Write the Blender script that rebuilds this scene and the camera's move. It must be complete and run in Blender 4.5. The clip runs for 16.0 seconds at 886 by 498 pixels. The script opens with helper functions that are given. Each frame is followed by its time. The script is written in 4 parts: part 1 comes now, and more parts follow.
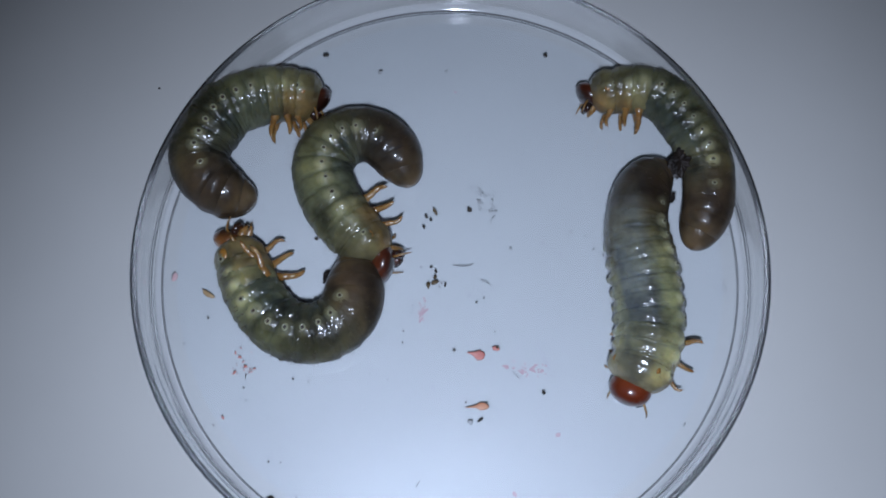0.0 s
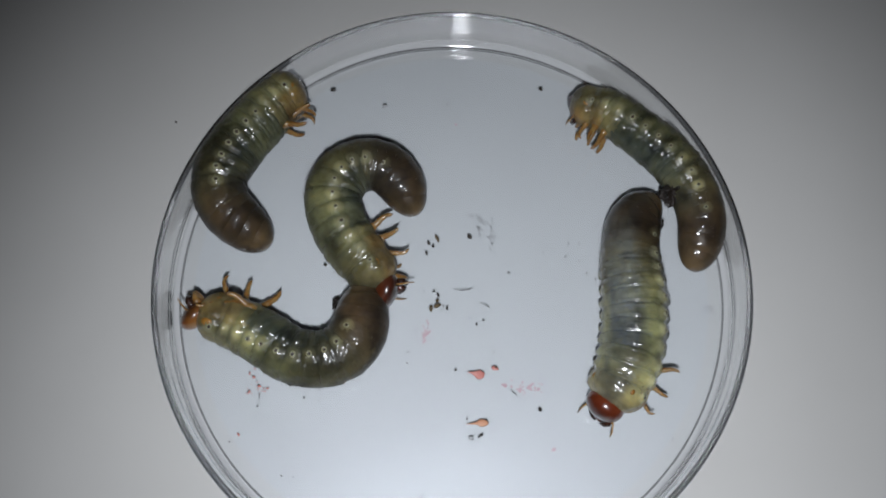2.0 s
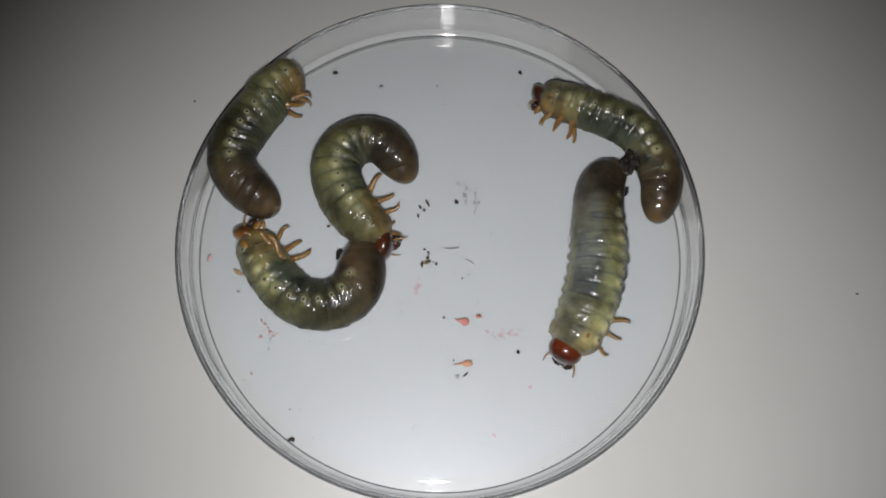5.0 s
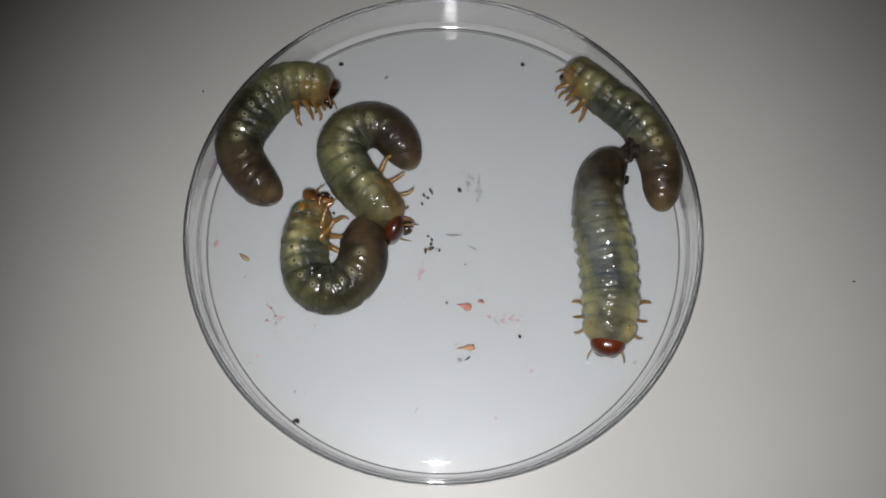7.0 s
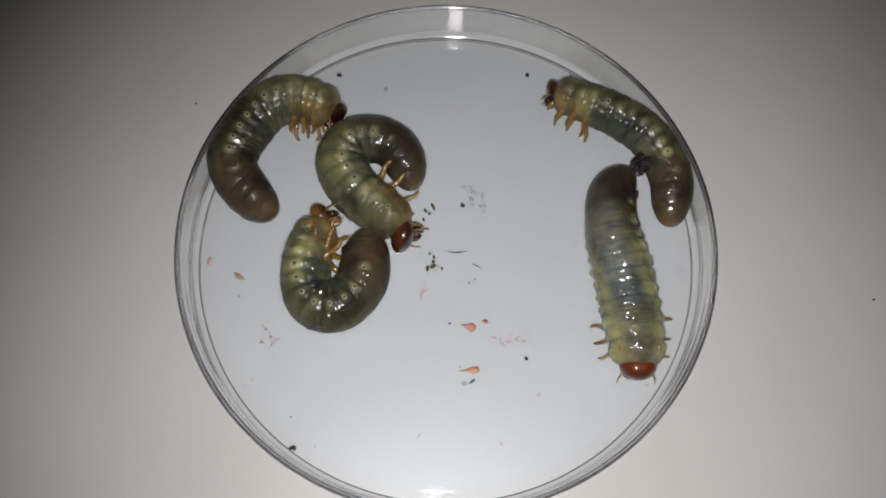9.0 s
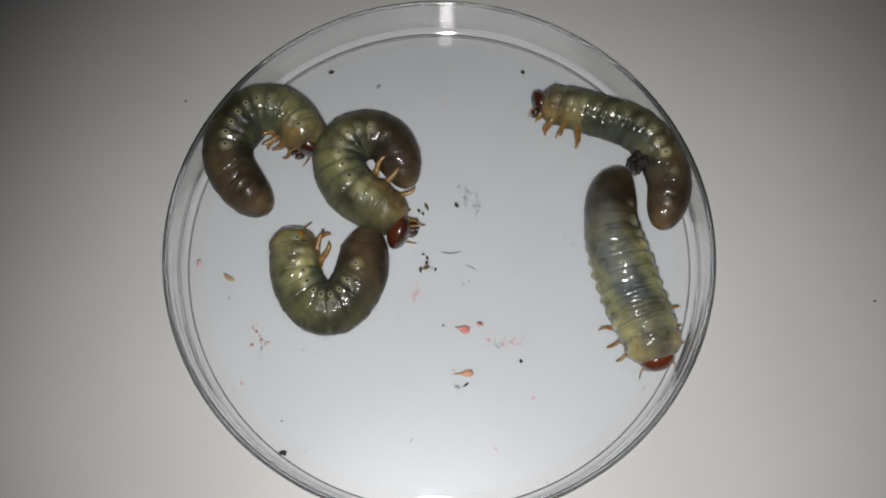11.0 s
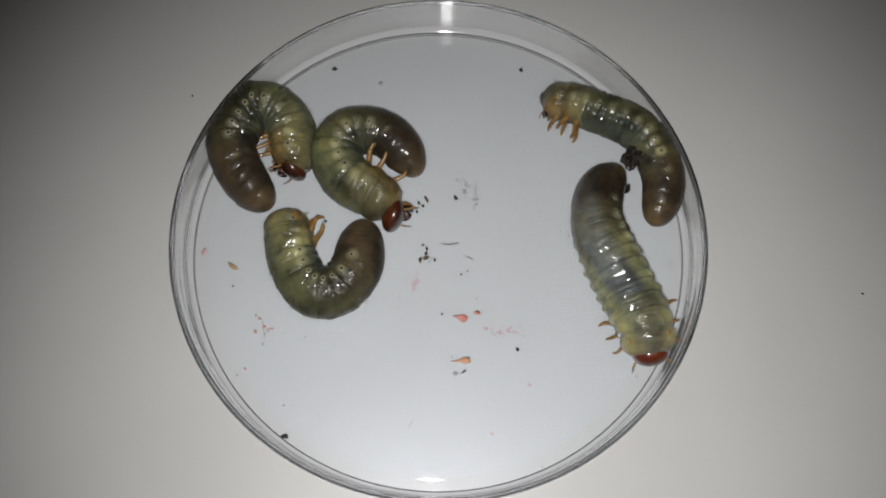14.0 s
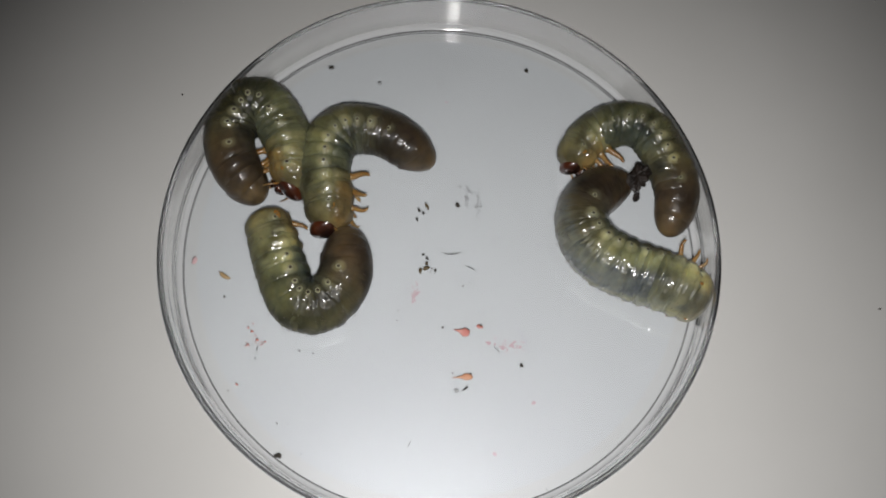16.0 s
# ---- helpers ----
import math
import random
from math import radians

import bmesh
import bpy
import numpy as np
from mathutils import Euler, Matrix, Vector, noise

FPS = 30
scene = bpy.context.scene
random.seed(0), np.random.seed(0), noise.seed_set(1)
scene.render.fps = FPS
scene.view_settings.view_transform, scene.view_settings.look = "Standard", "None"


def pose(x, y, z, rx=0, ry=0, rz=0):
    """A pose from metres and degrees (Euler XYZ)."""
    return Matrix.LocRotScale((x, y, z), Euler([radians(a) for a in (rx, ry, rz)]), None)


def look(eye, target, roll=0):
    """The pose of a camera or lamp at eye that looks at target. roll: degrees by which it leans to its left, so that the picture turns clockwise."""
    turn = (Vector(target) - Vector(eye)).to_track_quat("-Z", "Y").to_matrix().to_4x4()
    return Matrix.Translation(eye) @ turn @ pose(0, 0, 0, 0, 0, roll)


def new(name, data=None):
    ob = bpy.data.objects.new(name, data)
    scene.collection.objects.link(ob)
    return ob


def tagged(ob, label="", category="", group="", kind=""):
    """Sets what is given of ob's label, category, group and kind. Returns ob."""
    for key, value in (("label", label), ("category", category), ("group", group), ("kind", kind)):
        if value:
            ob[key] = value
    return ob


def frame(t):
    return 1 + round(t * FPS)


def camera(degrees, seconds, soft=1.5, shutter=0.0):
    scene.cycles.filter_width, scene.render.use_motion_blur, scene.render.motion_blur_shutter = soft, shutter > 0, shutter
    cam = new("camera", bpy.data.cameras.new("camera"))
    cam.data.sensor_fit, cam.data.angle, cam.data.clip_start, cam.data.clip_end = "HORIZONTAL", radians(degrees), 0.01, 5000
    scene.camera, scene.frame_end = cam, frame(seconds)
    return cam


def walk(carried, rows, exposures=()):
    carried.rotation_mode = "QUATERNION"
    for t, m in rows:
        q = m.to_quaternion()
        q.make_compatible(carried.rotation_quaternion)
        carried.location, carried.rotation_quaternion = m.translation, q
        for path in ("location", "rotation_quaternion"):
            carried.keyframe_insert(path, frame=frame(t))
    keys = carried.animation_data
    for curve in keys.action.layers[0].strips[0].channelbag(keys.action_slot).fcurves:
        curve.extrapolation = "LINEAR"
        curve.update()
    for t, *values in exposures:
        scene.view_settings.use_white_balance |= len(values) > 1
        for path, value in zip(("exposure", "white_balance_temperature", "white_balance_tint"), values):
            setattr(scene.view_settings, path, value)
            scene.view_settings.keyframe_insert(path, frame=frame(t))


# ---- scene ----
MM = 0.001

# ---------------------------------------------------------------- camera
cam = camera(52.21, 16.0, soft=1.9)
walk(cam, [
    (0.0, pose(-0.00137, -0.03850, 0.12949, 17.40, -0.22, 0.29)),
    (0.5, pose(-0.00114, -0.03945, 0.13124, 17.55, -0.50, 0.18)),
    (1.0, pose(-0.00055, -0.03904, 0.13210, 17.92, -0.58, 0.12)),
    (1.5, pose(-0.00094, -0.03683, 0.13418, 17.66, -0.11, 0.14)),
    (2.0, pose(-0.00161, -0.03790, 0.13830, 17.71, -0.13, 0.08)),
    (2.5, pose(-0.00094, -0.04036, 0.13808, 18.03, 0.39, 0.34)),
    (3.0, pose(-0.00100, -0.04015, 0.13831, 18.03, 0.16, 0.28)),
    (3.5, pose(-0.00010, -0.04160, 0.14148, 18.22, 0.06, 0.28)),
    (4.0, pose(0.00005, -0.04637, 0.14839, 18.30, 0.24, 0.27)),
    (4.5, pose(0.00088, -0.05055, 0.15254, 19.04, 0.21, 0.13)),
    (5.0, pose(-0.00093, -0.05182, 0.15315, 18.47, -0.53, 0.01)),
    (5.2, pose(-0.00101, -0.05245, 0.15450, 18.60, -0.14, 0.21)),
    (7.3, pose(-0.00088, -0.05744, 0.15440, 19.38, -0.41, 0.28)),
    (7.5, pose(-0.00106, -0.05778, 0.15486, 19.92, -0.25, 0.13)),
    (8.0, pose(-0.00162, -0.05589, 0.15241, 19.81, -0.39, -0.04)),
    (8.5, pose(-0.00236, -0.05361, 0.14909, 19.53, -0.65, -0.02)),
    (9.0, pose(-0.00181, -0.05382, 0.14837, 19.97, -0.53, 0.12)),
    (9.2, pose(-0.00157, -0.05310, 0.14754, 20.16, -0.37, 0.02)),
    (11.5, pose(-0.00057, -0.05157, 0.14630, 19.41, -0.60, 0.12)),
    (12.0, pose(-0.00150, -0.05306, 0.14792, 19.64, -0.79, 0.17)),
    (12.5, pose(-0.00113, -0.05644, 0.14820, 20.37, -0.88, 0.27)),
    (13.0, pose(-0.00195, -0.05708, 0.14977, 20.27, -1.03, 0.34)),
    (13.5, pose(-0.00184, -0.05764, 0.14921, 20.76, -0.98, 0.33)),
    (14.0, pose(-0.00066, -0.05660, 0.14878, 20.34, -0.69, 0.43)),
    (14.5, pose(-0.00224, -0.05372, 0.14764, 19.89, -0.79, 0.59)),
    (15.0, pose(-0.00190, -0.05340, 0.14794, 19.89, -0.57, 0.80)),
    (15.5, pose(-0.00098, -0.05149, 0.14476, 19.54, -0.72, 0.59)),
    (16.0, pose(-0.00226, -0.04979, 0.14399, 19.18, -1.34, 0.69)),
], exposures=[(0.0, -0.08, 5200, 12), (0.5, -0.14, 5490, 11.5), (1.0, -0.14, 5690, 10), (1.5, -0.06, 5930, 9.5), (2.0, 0.01, 6050, 9.5), (3.0, 0.06, 6300, 10), (3.5, 0.0, 6380, 10.5), (4.2, -0.12, 6450, 11), (5.0, 0.02, 6500, 10), (8.0, -0.01, 6550, 10), (9.0, 0.06, 6570, 10), (11.5, 0.10, 6560, 10), (13.0, 0.02, 6540, 10), (14.0, 0.03, 6550, 10), (16.0, 0.13, 6570, 10)])

# ---------------------------------------------------------------- light
scene.cycles.caustics_refractive = False
# a dark room, lit by the small lamp beside the lens that hangs over the dish
world = bpy.data.worlds.new("world")
world.use_nodes = True
world.node_tree.nodes["Background"].inputs["Color"].default_value = (0.5, 0.55, 0.6, 1)
world.node_tree.nodes["Background"].inputs["Strength"].default_value = 0.02
scene.world = world

flash = new("phone_flash", bpy.data.lights.new("phone_flash", "SPOT"))
flash.data.energy = 0.745
flash.data.color = (1.0, 0.99, 0.985)
flash.data.shadow_soft_size = 0.0032
flash.data.spot_size = radians(81)
flash.data.spot_blend = 1.0
flash.matrix_world = look((-0.002, -0.056, 0.150), (0.0075, -0.022, 0.0))


# ---------------------------------------------------------------- materials
def material(name):
    m = bpy.data.materials.new(name)
    m.use_nodes = True
    return m, m.node_tree.nodes, m.node_tree.links, m.node_tree.nodes["Principled BSDF"]


def node(nodes, kind, **values):
    n = nodes.new(kind)
    for key, value in values.items():
        n.inputs[key.replace("_", " ")].default_value = value
    return n


def noise_of(nodes, links, scale, detail=4.0, stretch=(1, 1, 1), space="Object", shift=None):
    coord = nodes.new("ShaderNodeTexCoord")
    mapping = nodes.new("ShaderNodeMapping")
    mapping.inputs["Scale"].default_value = stretch
    if shift is None:
        info = nodes.new("ShaderNodeObjectInfo")
        links.new(info.outputs["Random"], mapping.inputs["Location"])
    else:
        mapping.inputs["Location"].default_value = (shift[0] * stretch[0], shift[1], shift[2])
    links.new(coord.outputs[space], mapping.inputs["Vector"])
    n = nodes.new("ShaderNodeTexNoise")
    n.inputs["Scale"].default_value = scale
    n.inputs["Detail"].default_value = detail
    links.new(mapping.outputs["Vector"], n.inputs["Vector"])
    return n


def ramp(nodes, links, source, stops):
    r = nodes.new("ShaderNodeValToRGB")
    while len(r.color_ramp.elements) < len(stops):
        r.color_ramp.elements.new(0.5)
    for e, (at, colour) in zip(r.color_ramp.elements, stops):
        e.position, e.color = at, (*colour, 1)
    links.new(source, r.inputs["Fac"])
    return r


def mix(nodes, links, factor, a, b, blend="MIX"):
    m = nodes.new("ShaderNodeMix")
    m.data_type, m.blend_type = "RGBA", blend
    for slot, value in ((0, factor), (6, a), (7, b)):
        if isinstance(value, (int, float)):
            m.inputs[slot].default_value = value
        elif isinstance(value, tuple):
            m.inputs[slot].default_value = (*value, 1)
        else:
            links.new(value, m.inputs[slot])
    return m.outputs[2]


def math_node(nodes, links, operation, a, b=0.0, c=0.0):
    m = nodes.new("ShaderNodeMath")
    m.operation = operation
    for slot, value in enumerate((a, b, c)):
        if isinstance(value, (int, float)):
            m.inputs[slot].default_value = value
        else:
            links.new(value, m.inputs[slot])
    return m.outputs[0]


def bump(nodes, links, bsdf, source, strength, distance):
    b = nodes.new("ShaderNodeBump")
    b.inputs["Strength"].default_value, b.inputs["Distance"].default_value = strength, distance
    links.new(source, b.inputs["Height"])
    links.new(b.outputs["Normal"], bsdf.inputs["Normal"])


def plain(name, dark, light, rough, scale, bump_mm=0.0, metal=0.0, sss=0.0, coat=0.0):
    """A surface whose colour wanders between two tones, with fine relief."""
    m, nodes, links, bsdf = material(name)
    n = noise_of(nodes, links, scale, 5.0)
    r = ramp(nodes, links, n.outputs["Fac"], [(0.3, dark), (0.7, light)])
    links.new(r.outputs["Color"], bsdf.inputs["Base Color"])
    bsdf.inputs["Roughness"].default_value = rough
    bsdf.inputs["Metallic"].default_value = metal
    bsdf.inputs["Subsurface Weight"].default_value = sss
    bsdf.inputs["Subsurface Radius"].default_value = (1.0, 0.7, 0.35)
    bsdf.inputs["Subsurface Scale"].default_value = 0.0008
    bsdf.inputs["Coat Weight"].default_value = coat
    bsdf.inputs["Coat Roughness"].default_value = 0.17
    if bump_mm:
        fine = noise_of(nodes, links, scale * 4, 6.0)
        bump(nodes, links, bsdf, fine.outputs["Fac"], 0.6, bump_mm * MM)
    return m


WHITE_TOP = plain("white_tabletop", (0.663, 0.655, 0.632), (0.713, 0.705, 0.682), 0.42, 30, 0.02)
WALL_PAINT = plain("dull_wall_paint", (0.30, 0.29, 0.27), (0.35, 0.34, 0.32), 0.9, 3, 0.3)
FLOOR_WOOD = plain("dull_floor", (0.10, 0.07, 0.05), (0.16, 0.11, 0.07), 0.6, 6, 0.2)


def glass_material(name, coat, coat_rough, clear):
    m, nodes, links, bsdf = material(name)
    bsdf.inputs["Base Color"].default_value = (0.893, 0.942, 1.0, 1)
    bsdf.inputs["Transmission Weight"].default_value = clear
    bsdf.inputs["Roughness"].default_value = 0.0
    bsdf.inputs["Coat Weight"].default_value = coat
    bsdf.inputs["Coat Roughness"].default_value = coat_rough
    bsdf.inputs["IOR"].default_value = 1.56
    streak = noise_of(nodes, links, 60, 3.0)
    bump(nodes, links, bsdf, streak.outputs["Fac"], 0.08, 0.05 * MM)
    return m


CLEAR = glass_material("clear_polystyrene", 0.06, 0.035, 0.955)


def wet_film():
    """Thin moisture: clear, with a mirror gloss that grows at the edges."""
    m, nodes, links, bsdf = material("wet_film")
    nodes.remove(bsdf)
    clear, gloss = nodes.new("ShaderNodeBsdfTransparent"), nodes.new("ShaderNodeBsdfGlossy")
    clear.inputs["Color"].default_value = (0.98, 0.98, 0.985, 1)
    gloss.inputs["Roughness"].default_value = 0.12
    fresnel = nodes.new("ShaderNodeFresnel")
    fresnel.inputs["IOR"].default_value = 1.4
    both = nodes.new("ShaderNodeMixShader")
    links.new(fresnel.outputs[0], both.inputs[0])
    links.new(clear.outputs[0], both.inputs[1])
    links.new(gloss.outputs[0], both.inputs[2])
    links.new(both.outputs[0], nodes["Material Output"].inputs["Surface"])
    return m


WET = wet_film()
CLEAR_EDGE = glass_material("clear_polystyrene_edge", 1.0, 0.045, 0.935)
# the dark line that the clear rim refracts is put in as a dark tint
RIM_REFRACTION_TINT = glass_material("polystyrene_rim_refraction_tint", 0.3, 0.06, 0.935)
RIM_REFRACTION_TINT.node_tree.nodes["Principled BSDF"].inputs["Base Color"].default_value = (0.03, 0.03, 0.032, 1)
# dark ring refracted where floor meets wall, painted as darker plastic
FLOOR_REFRACTION_TINT = glass_material("polystyrene_floor_refraction_tint", 1.0, 0.09, 0.935)
FLOOR_REFRACTION_TINT.node_tree.nodes["Principled BSDF"].inputs["Base Color"].default_value = (0.16, 0.16, 0.165, 1)


def striated(m, share):
    """Fine level striations from the mould, which draw a glint out upright."""
    nodes, links = m.node_tree.nodes, m.node_tree.links
    gloss, tangent, both = nodes.new("ShaderNodeBsdfAnisotropic"), nodes.new("ShaderNodeTangent"), nodes.new("ShaderNodeMixShader")
    gloss.inputs["Roughness"].default_value, gloss.inputs["Anisotropy"].default_value = 0.22, 0.99
    tangent.direction_type, tangent.axis = "RADIAL", "Z"
    links.new(tangent.outputs[0], gloss.inputs["Tangent"])
    both.inputs[0].default_value = share
    links.new(nodes["Principled BSDF"].outputs[0], both.inputs[1])
    links.new(gloss.outputs[0], both.inputs[2])
    links.new(both.outputs[0], nodes["Material Output"].inputs["Surface"])


striated(CLEAR_EDGE, 0.006)
UPPER_WALL = glass_material("clear_polystyrene_upper_wall", 1.0, 0.045, 0.935)
striated(UPPER_WALL, 0.035)
UPPER_WALL.node_tree.nodes["Principled BSDF"].inputs["Base Color"].default_value = (0.945, 0.96, 0.97, 1)
CLEAR_EDGE.node_tree.nodes["Principled BSDF"].inputs["Base Color"].default_value = (0.945, 0.96, 0.97, 1)
# bright internal reflection round the corner, painted as milky white plastic
CORNER_GLEAM = glass_material("polystyrene_corner_gleam", 1.0, 0.06, 0.45)
CORNER_GLEAM.node_tree.nodes["Principled BSDF"].inputs["Base Color"].default_value = (0.90, 0.91, 0.92, 1)

# the skin's pigment along the body, from the tail (0) to the neck (1)
PIGMENT = [(0.00, (0.125, 0.090, 0.048)), (0.08, (0.075, 0.053, 0.030)), (0.16, (0.055, 0.039, 0.0245)), (0.25, (0.058, 0.044, 0.0265)), (0.33, (0.080, 0.069, 0.038)),
           (0.45, (0.124, 0.121, 0.062)), (0.60, (0.150, 0.157, 0.078)), (0.74, (0.180, 0.192, 0.104)), (0.84, (0.224, 0.227, 0.117)), (0.93, (0.220, 0.210, 0.106)), (1.00, (0.222, 0.192, 0.088))]


def pigment(s):
    for (a, ca), (b, cb) in zip(PIGMENT, PIGMENT[1:]):
        if s <= b:
            k = max(0.0, (s - a) / (b - a))
            return tuple(x + (y - x) * k for x, y in zip(ca, cb))
    return PIGMENT[-1][1]


def skin(name, start, end, gut, pale, wet, tone, shift, gut_tone, back_gut):
    """Wet, translucent larval skin that covers the stretch of the body from start to end; gut: how strongly the dark gut shows;
    back_gut: how much of it shows along the back."""
    m, nodes, links, bsdf = material(name)
    coord = nodes.new("ShaderNodeTexCoord")
    apart = nodes.new("ShaderNodeSeparateXYZ")
    links.new(coord.outputs["Generated"], apart.inputs[0])
    stops = [(k / 3, tuple(v * tone for v in pigment(start + (end - start) * k / 3))) for k in range(4)]
    base = ramp(nodes, links, apart.outputs["X"], stops).outputs["Color"]
    # the gut shows through as a blue-grey band along the back
    band = math_node(nodes, links, "SUBTRACT", apart.outputs["Y"], 0.5)
    band = math_node(nodes, links, "ABSOLUTE", band)
    band = math_node(nodes, links, "MULTIPLY_ADD", band, -4.2, 1.5)
    back = math_node(nodes, links, "MULTIPLY_ADD", apart.outputs["Z"], 3.0, -1.5)
    shown = math_node(nodes, links, "MULTIPLY", band, back)
    shown.node.use_clamp = True
    blotch = noise_of(nodes, links, 170, 3.0, shift=shift)
    lumps = ramp(nodes, links, blotch.outputs["Fac"], [(0.42, (0, 0, 0)), (0.60, (1, 1, 1))])
    patch = math_node(nodes, links, "MULTIPLY_ADD", lumps.outputs["Color"], 0.30, 0.45 if back_gut < 1 else 0.60)
    amount = math_node(nodes, links, "MULTIPLY", shown, patch)
    amount = math_node(nodes, links, "MULTIPLY", amount, back_gut * gut)
    colour = mix(nodes, links, amount, base, gut_tone)
    # and darker, in patches, along the belly
    belly = math_node(nodes, links, "MULTIPLY_ADD", apart.outputs["Z"], -5.2, 3.0)
    belly.node.use_clamp = True
    patch = math_node(nodes, links, "MULTIPLY_ADD", lumps.outputs["Color"], 0.50, 0.45)
    under = (0.050, 0.062, 0.053) if end < 0.86 else (0.18, 0.115, 0.036) if end < 0.93 else (0.25, 0.118, 0.024)
    share = 0.95 * gut if end < 0.86 else 0.28 if end < 0.93 else 0.52 if end < 1.0 else 0.55
    colour = mix(nodes, links, math_node(nodes, links, "MULTIPLY", math_node(nodes, links, "MULTIPLY", belly, patch), share), colour, under)
    # a pale halo round each breathing pore
    flank = math_node(nodes, links, "SUBTRACT", apart.outputs["Z"], 0.60)
    flank = math_node(nodes, links, "MULTIPLY", flank, 6.4)
    middle = math_node(nodes, links, "SUBTRACT", apart.outputs["X"], 0.5)
    middle = math_node(nodes, links, "MULTIPLY", middle, 5.6)
    away = math_node(nodes, links, "ADD", math_node(nodes, links, "MULTIPLY", flank, flank), math_node(nodes, links, "MULTIPLY", middle, middle))
    # dark filling shows in the hollows between one pore and the next
    hollow = math_node(nodes, links, "SUBTRACT", 1.0, math_node(nodes, links, "MULTIPLY", math_node(nodes, links, "MULTIPLY", flank, flank), 0.32))
    hollow.node.use_clamp = True
    sides = math_node(nodes, links, "MULTIPLY_ADD", math_node(nodes, links, "ABSOLUTE", middle), 1.1, -0.55)
    sides.node.use_clamp = True
    colour = mix(nodes, links, math_node(nodes, links, "MULTIPLY", math_node(nodes, links, "MULTIPLY", hollow, sides), 0.38 * gut * pale), colour, (0.050, 0.058, 0.036))
    lobe = math_node(nodes, links, "SUBTRACT", 1.0, away)
    lobe.node.use_clamp = True
    lobe = math_node(nodes, links, "MULTIPLY", lobe, 0.62 * pale)
    colour = mix(nodes, links, lobe, colour, (0.40 * tone, 0.40 * tone, 0.245 * tone))
    # cloudy fat bodies and dark mottling under the skin
    cloud = noise_of(nodes, links, 280, 4.0, shift=shift)
    spots = ramp(nodes, links, cloud.outputs["Fac"], [(0.30, (0.46, 0.45, 0.47)), (0.48, (0.98, 0.97, 0.97)), (0.70, (1.55, 1.50, 1.38))])
    colour = mix(nodes, links, 1.0, colour, spots.outputs["Color"], "MULTIPLY")
    # large soft patches where the filling shows lighter or darker
    broad = noise_of(nodes, links, 95, 2.0, shift=shift)
    patches = ramp(nodes, links, broad.outputs["Fac"], [(0.36, (0.36, 0.33, 0.32)), (0.5, (1.0, 0.98, 0.97)), (0.64, (1.60, 1.52, 1.40))])
    colour = mix(nodes, links, 0.75, colour, patches.outputs["Color"], "MULTIPLY")
    # thin pale lines of the cross folds
    streak = noise_of(nodes, links, 260, 2.0, (4.5, 0.7, 0.7), shift=shift)
    lines = ramp(nodes, links, streak.outputs["Fac"], [(0.56, (0, 0, 0)), (0.66, (1, 1, 1))])
    colour = mix(nodes, links, math_node(nodes, links, "MULTIPLY", lines.outputs["Color"], (0.05 if wet > 0.9 else 0.0)), colour, (0.42 * tone, 0.42 * tone, 0.32 * tone))
    links.new(colour, bsdf.inputs["Base Color"])
    bsdf.inputs["Roughness"].default_value = 0.42
    bsdf.inputs["Specular IOR Level"].default_value = 0.22
    bsdf.inputs["Subsurface Weight"].default_value = 0.9
    bsdf.inputs["Subsurface Radius"].default_value = (1.0, 0.8, 0.45)
    bsdf.inputs["Subsurface Scale"].default_value = 0.0007 if wet < 0.9 else 0.0022
    # wettest along the flanks, or all over the back of the one that lies belly down
    dry = math_node(nodes, links, "ABSOLUTE", math_node(nodes, links, "SUBTRACT", apart.outputs["Z"], 0.56))
    moist = math_node(nodes, links, "MULTIPLY_ADD", dry, -3.2 if back_gut < 1 else -0.6, 1.5)
    moist.node.use_clamp = True
    moist = math_node(nodes, links, "MULTIPLY", moist, 0.7 if wet < 0.6 else 0.8 if wet < 0.9 else 1.0)
    links.new(moist, bsdf.inputs["Coat Weight"])
    bsdf.inputs["Coat IOR"].default_value = 1.5
    bsdf.inputs["Coat Roughness"].default_value = 0.15
    # fine cross wrinkles
    wrinkle = noise_of(nodes, links, 420, 2.0, (2.6, 1, 1), shift=shift)
    pimple = noise_of(nodes, links, 1500, 1.0, shift=shift)
    relief = math_node(nodes, links, "MULTIPLY_ADD", pimple.outputs["Fac"], 0.6, wrinkle.outputs["Fac"])
    bump(nodes, links, bsdf, relief, 0.6, 0.20 * wet * MM)
    film = nodes.new("ShaderNodeBump")
    film.inputs["Strength"].default_value, film.inputs["Distance"].default_value = 1.0, (0.55 if back_gut < 1 else 0.38) * wet * MM
    ripple = noise_of(nodes, links, 820, 0.6, (1.2, 1, 1), shift=shift)
    links.new(ripple.outputs["Fac"], film.inputs["Height"])
    links.new(film.outputs["Normal"], bsdf.inputs["Coat Normal"])
    return m


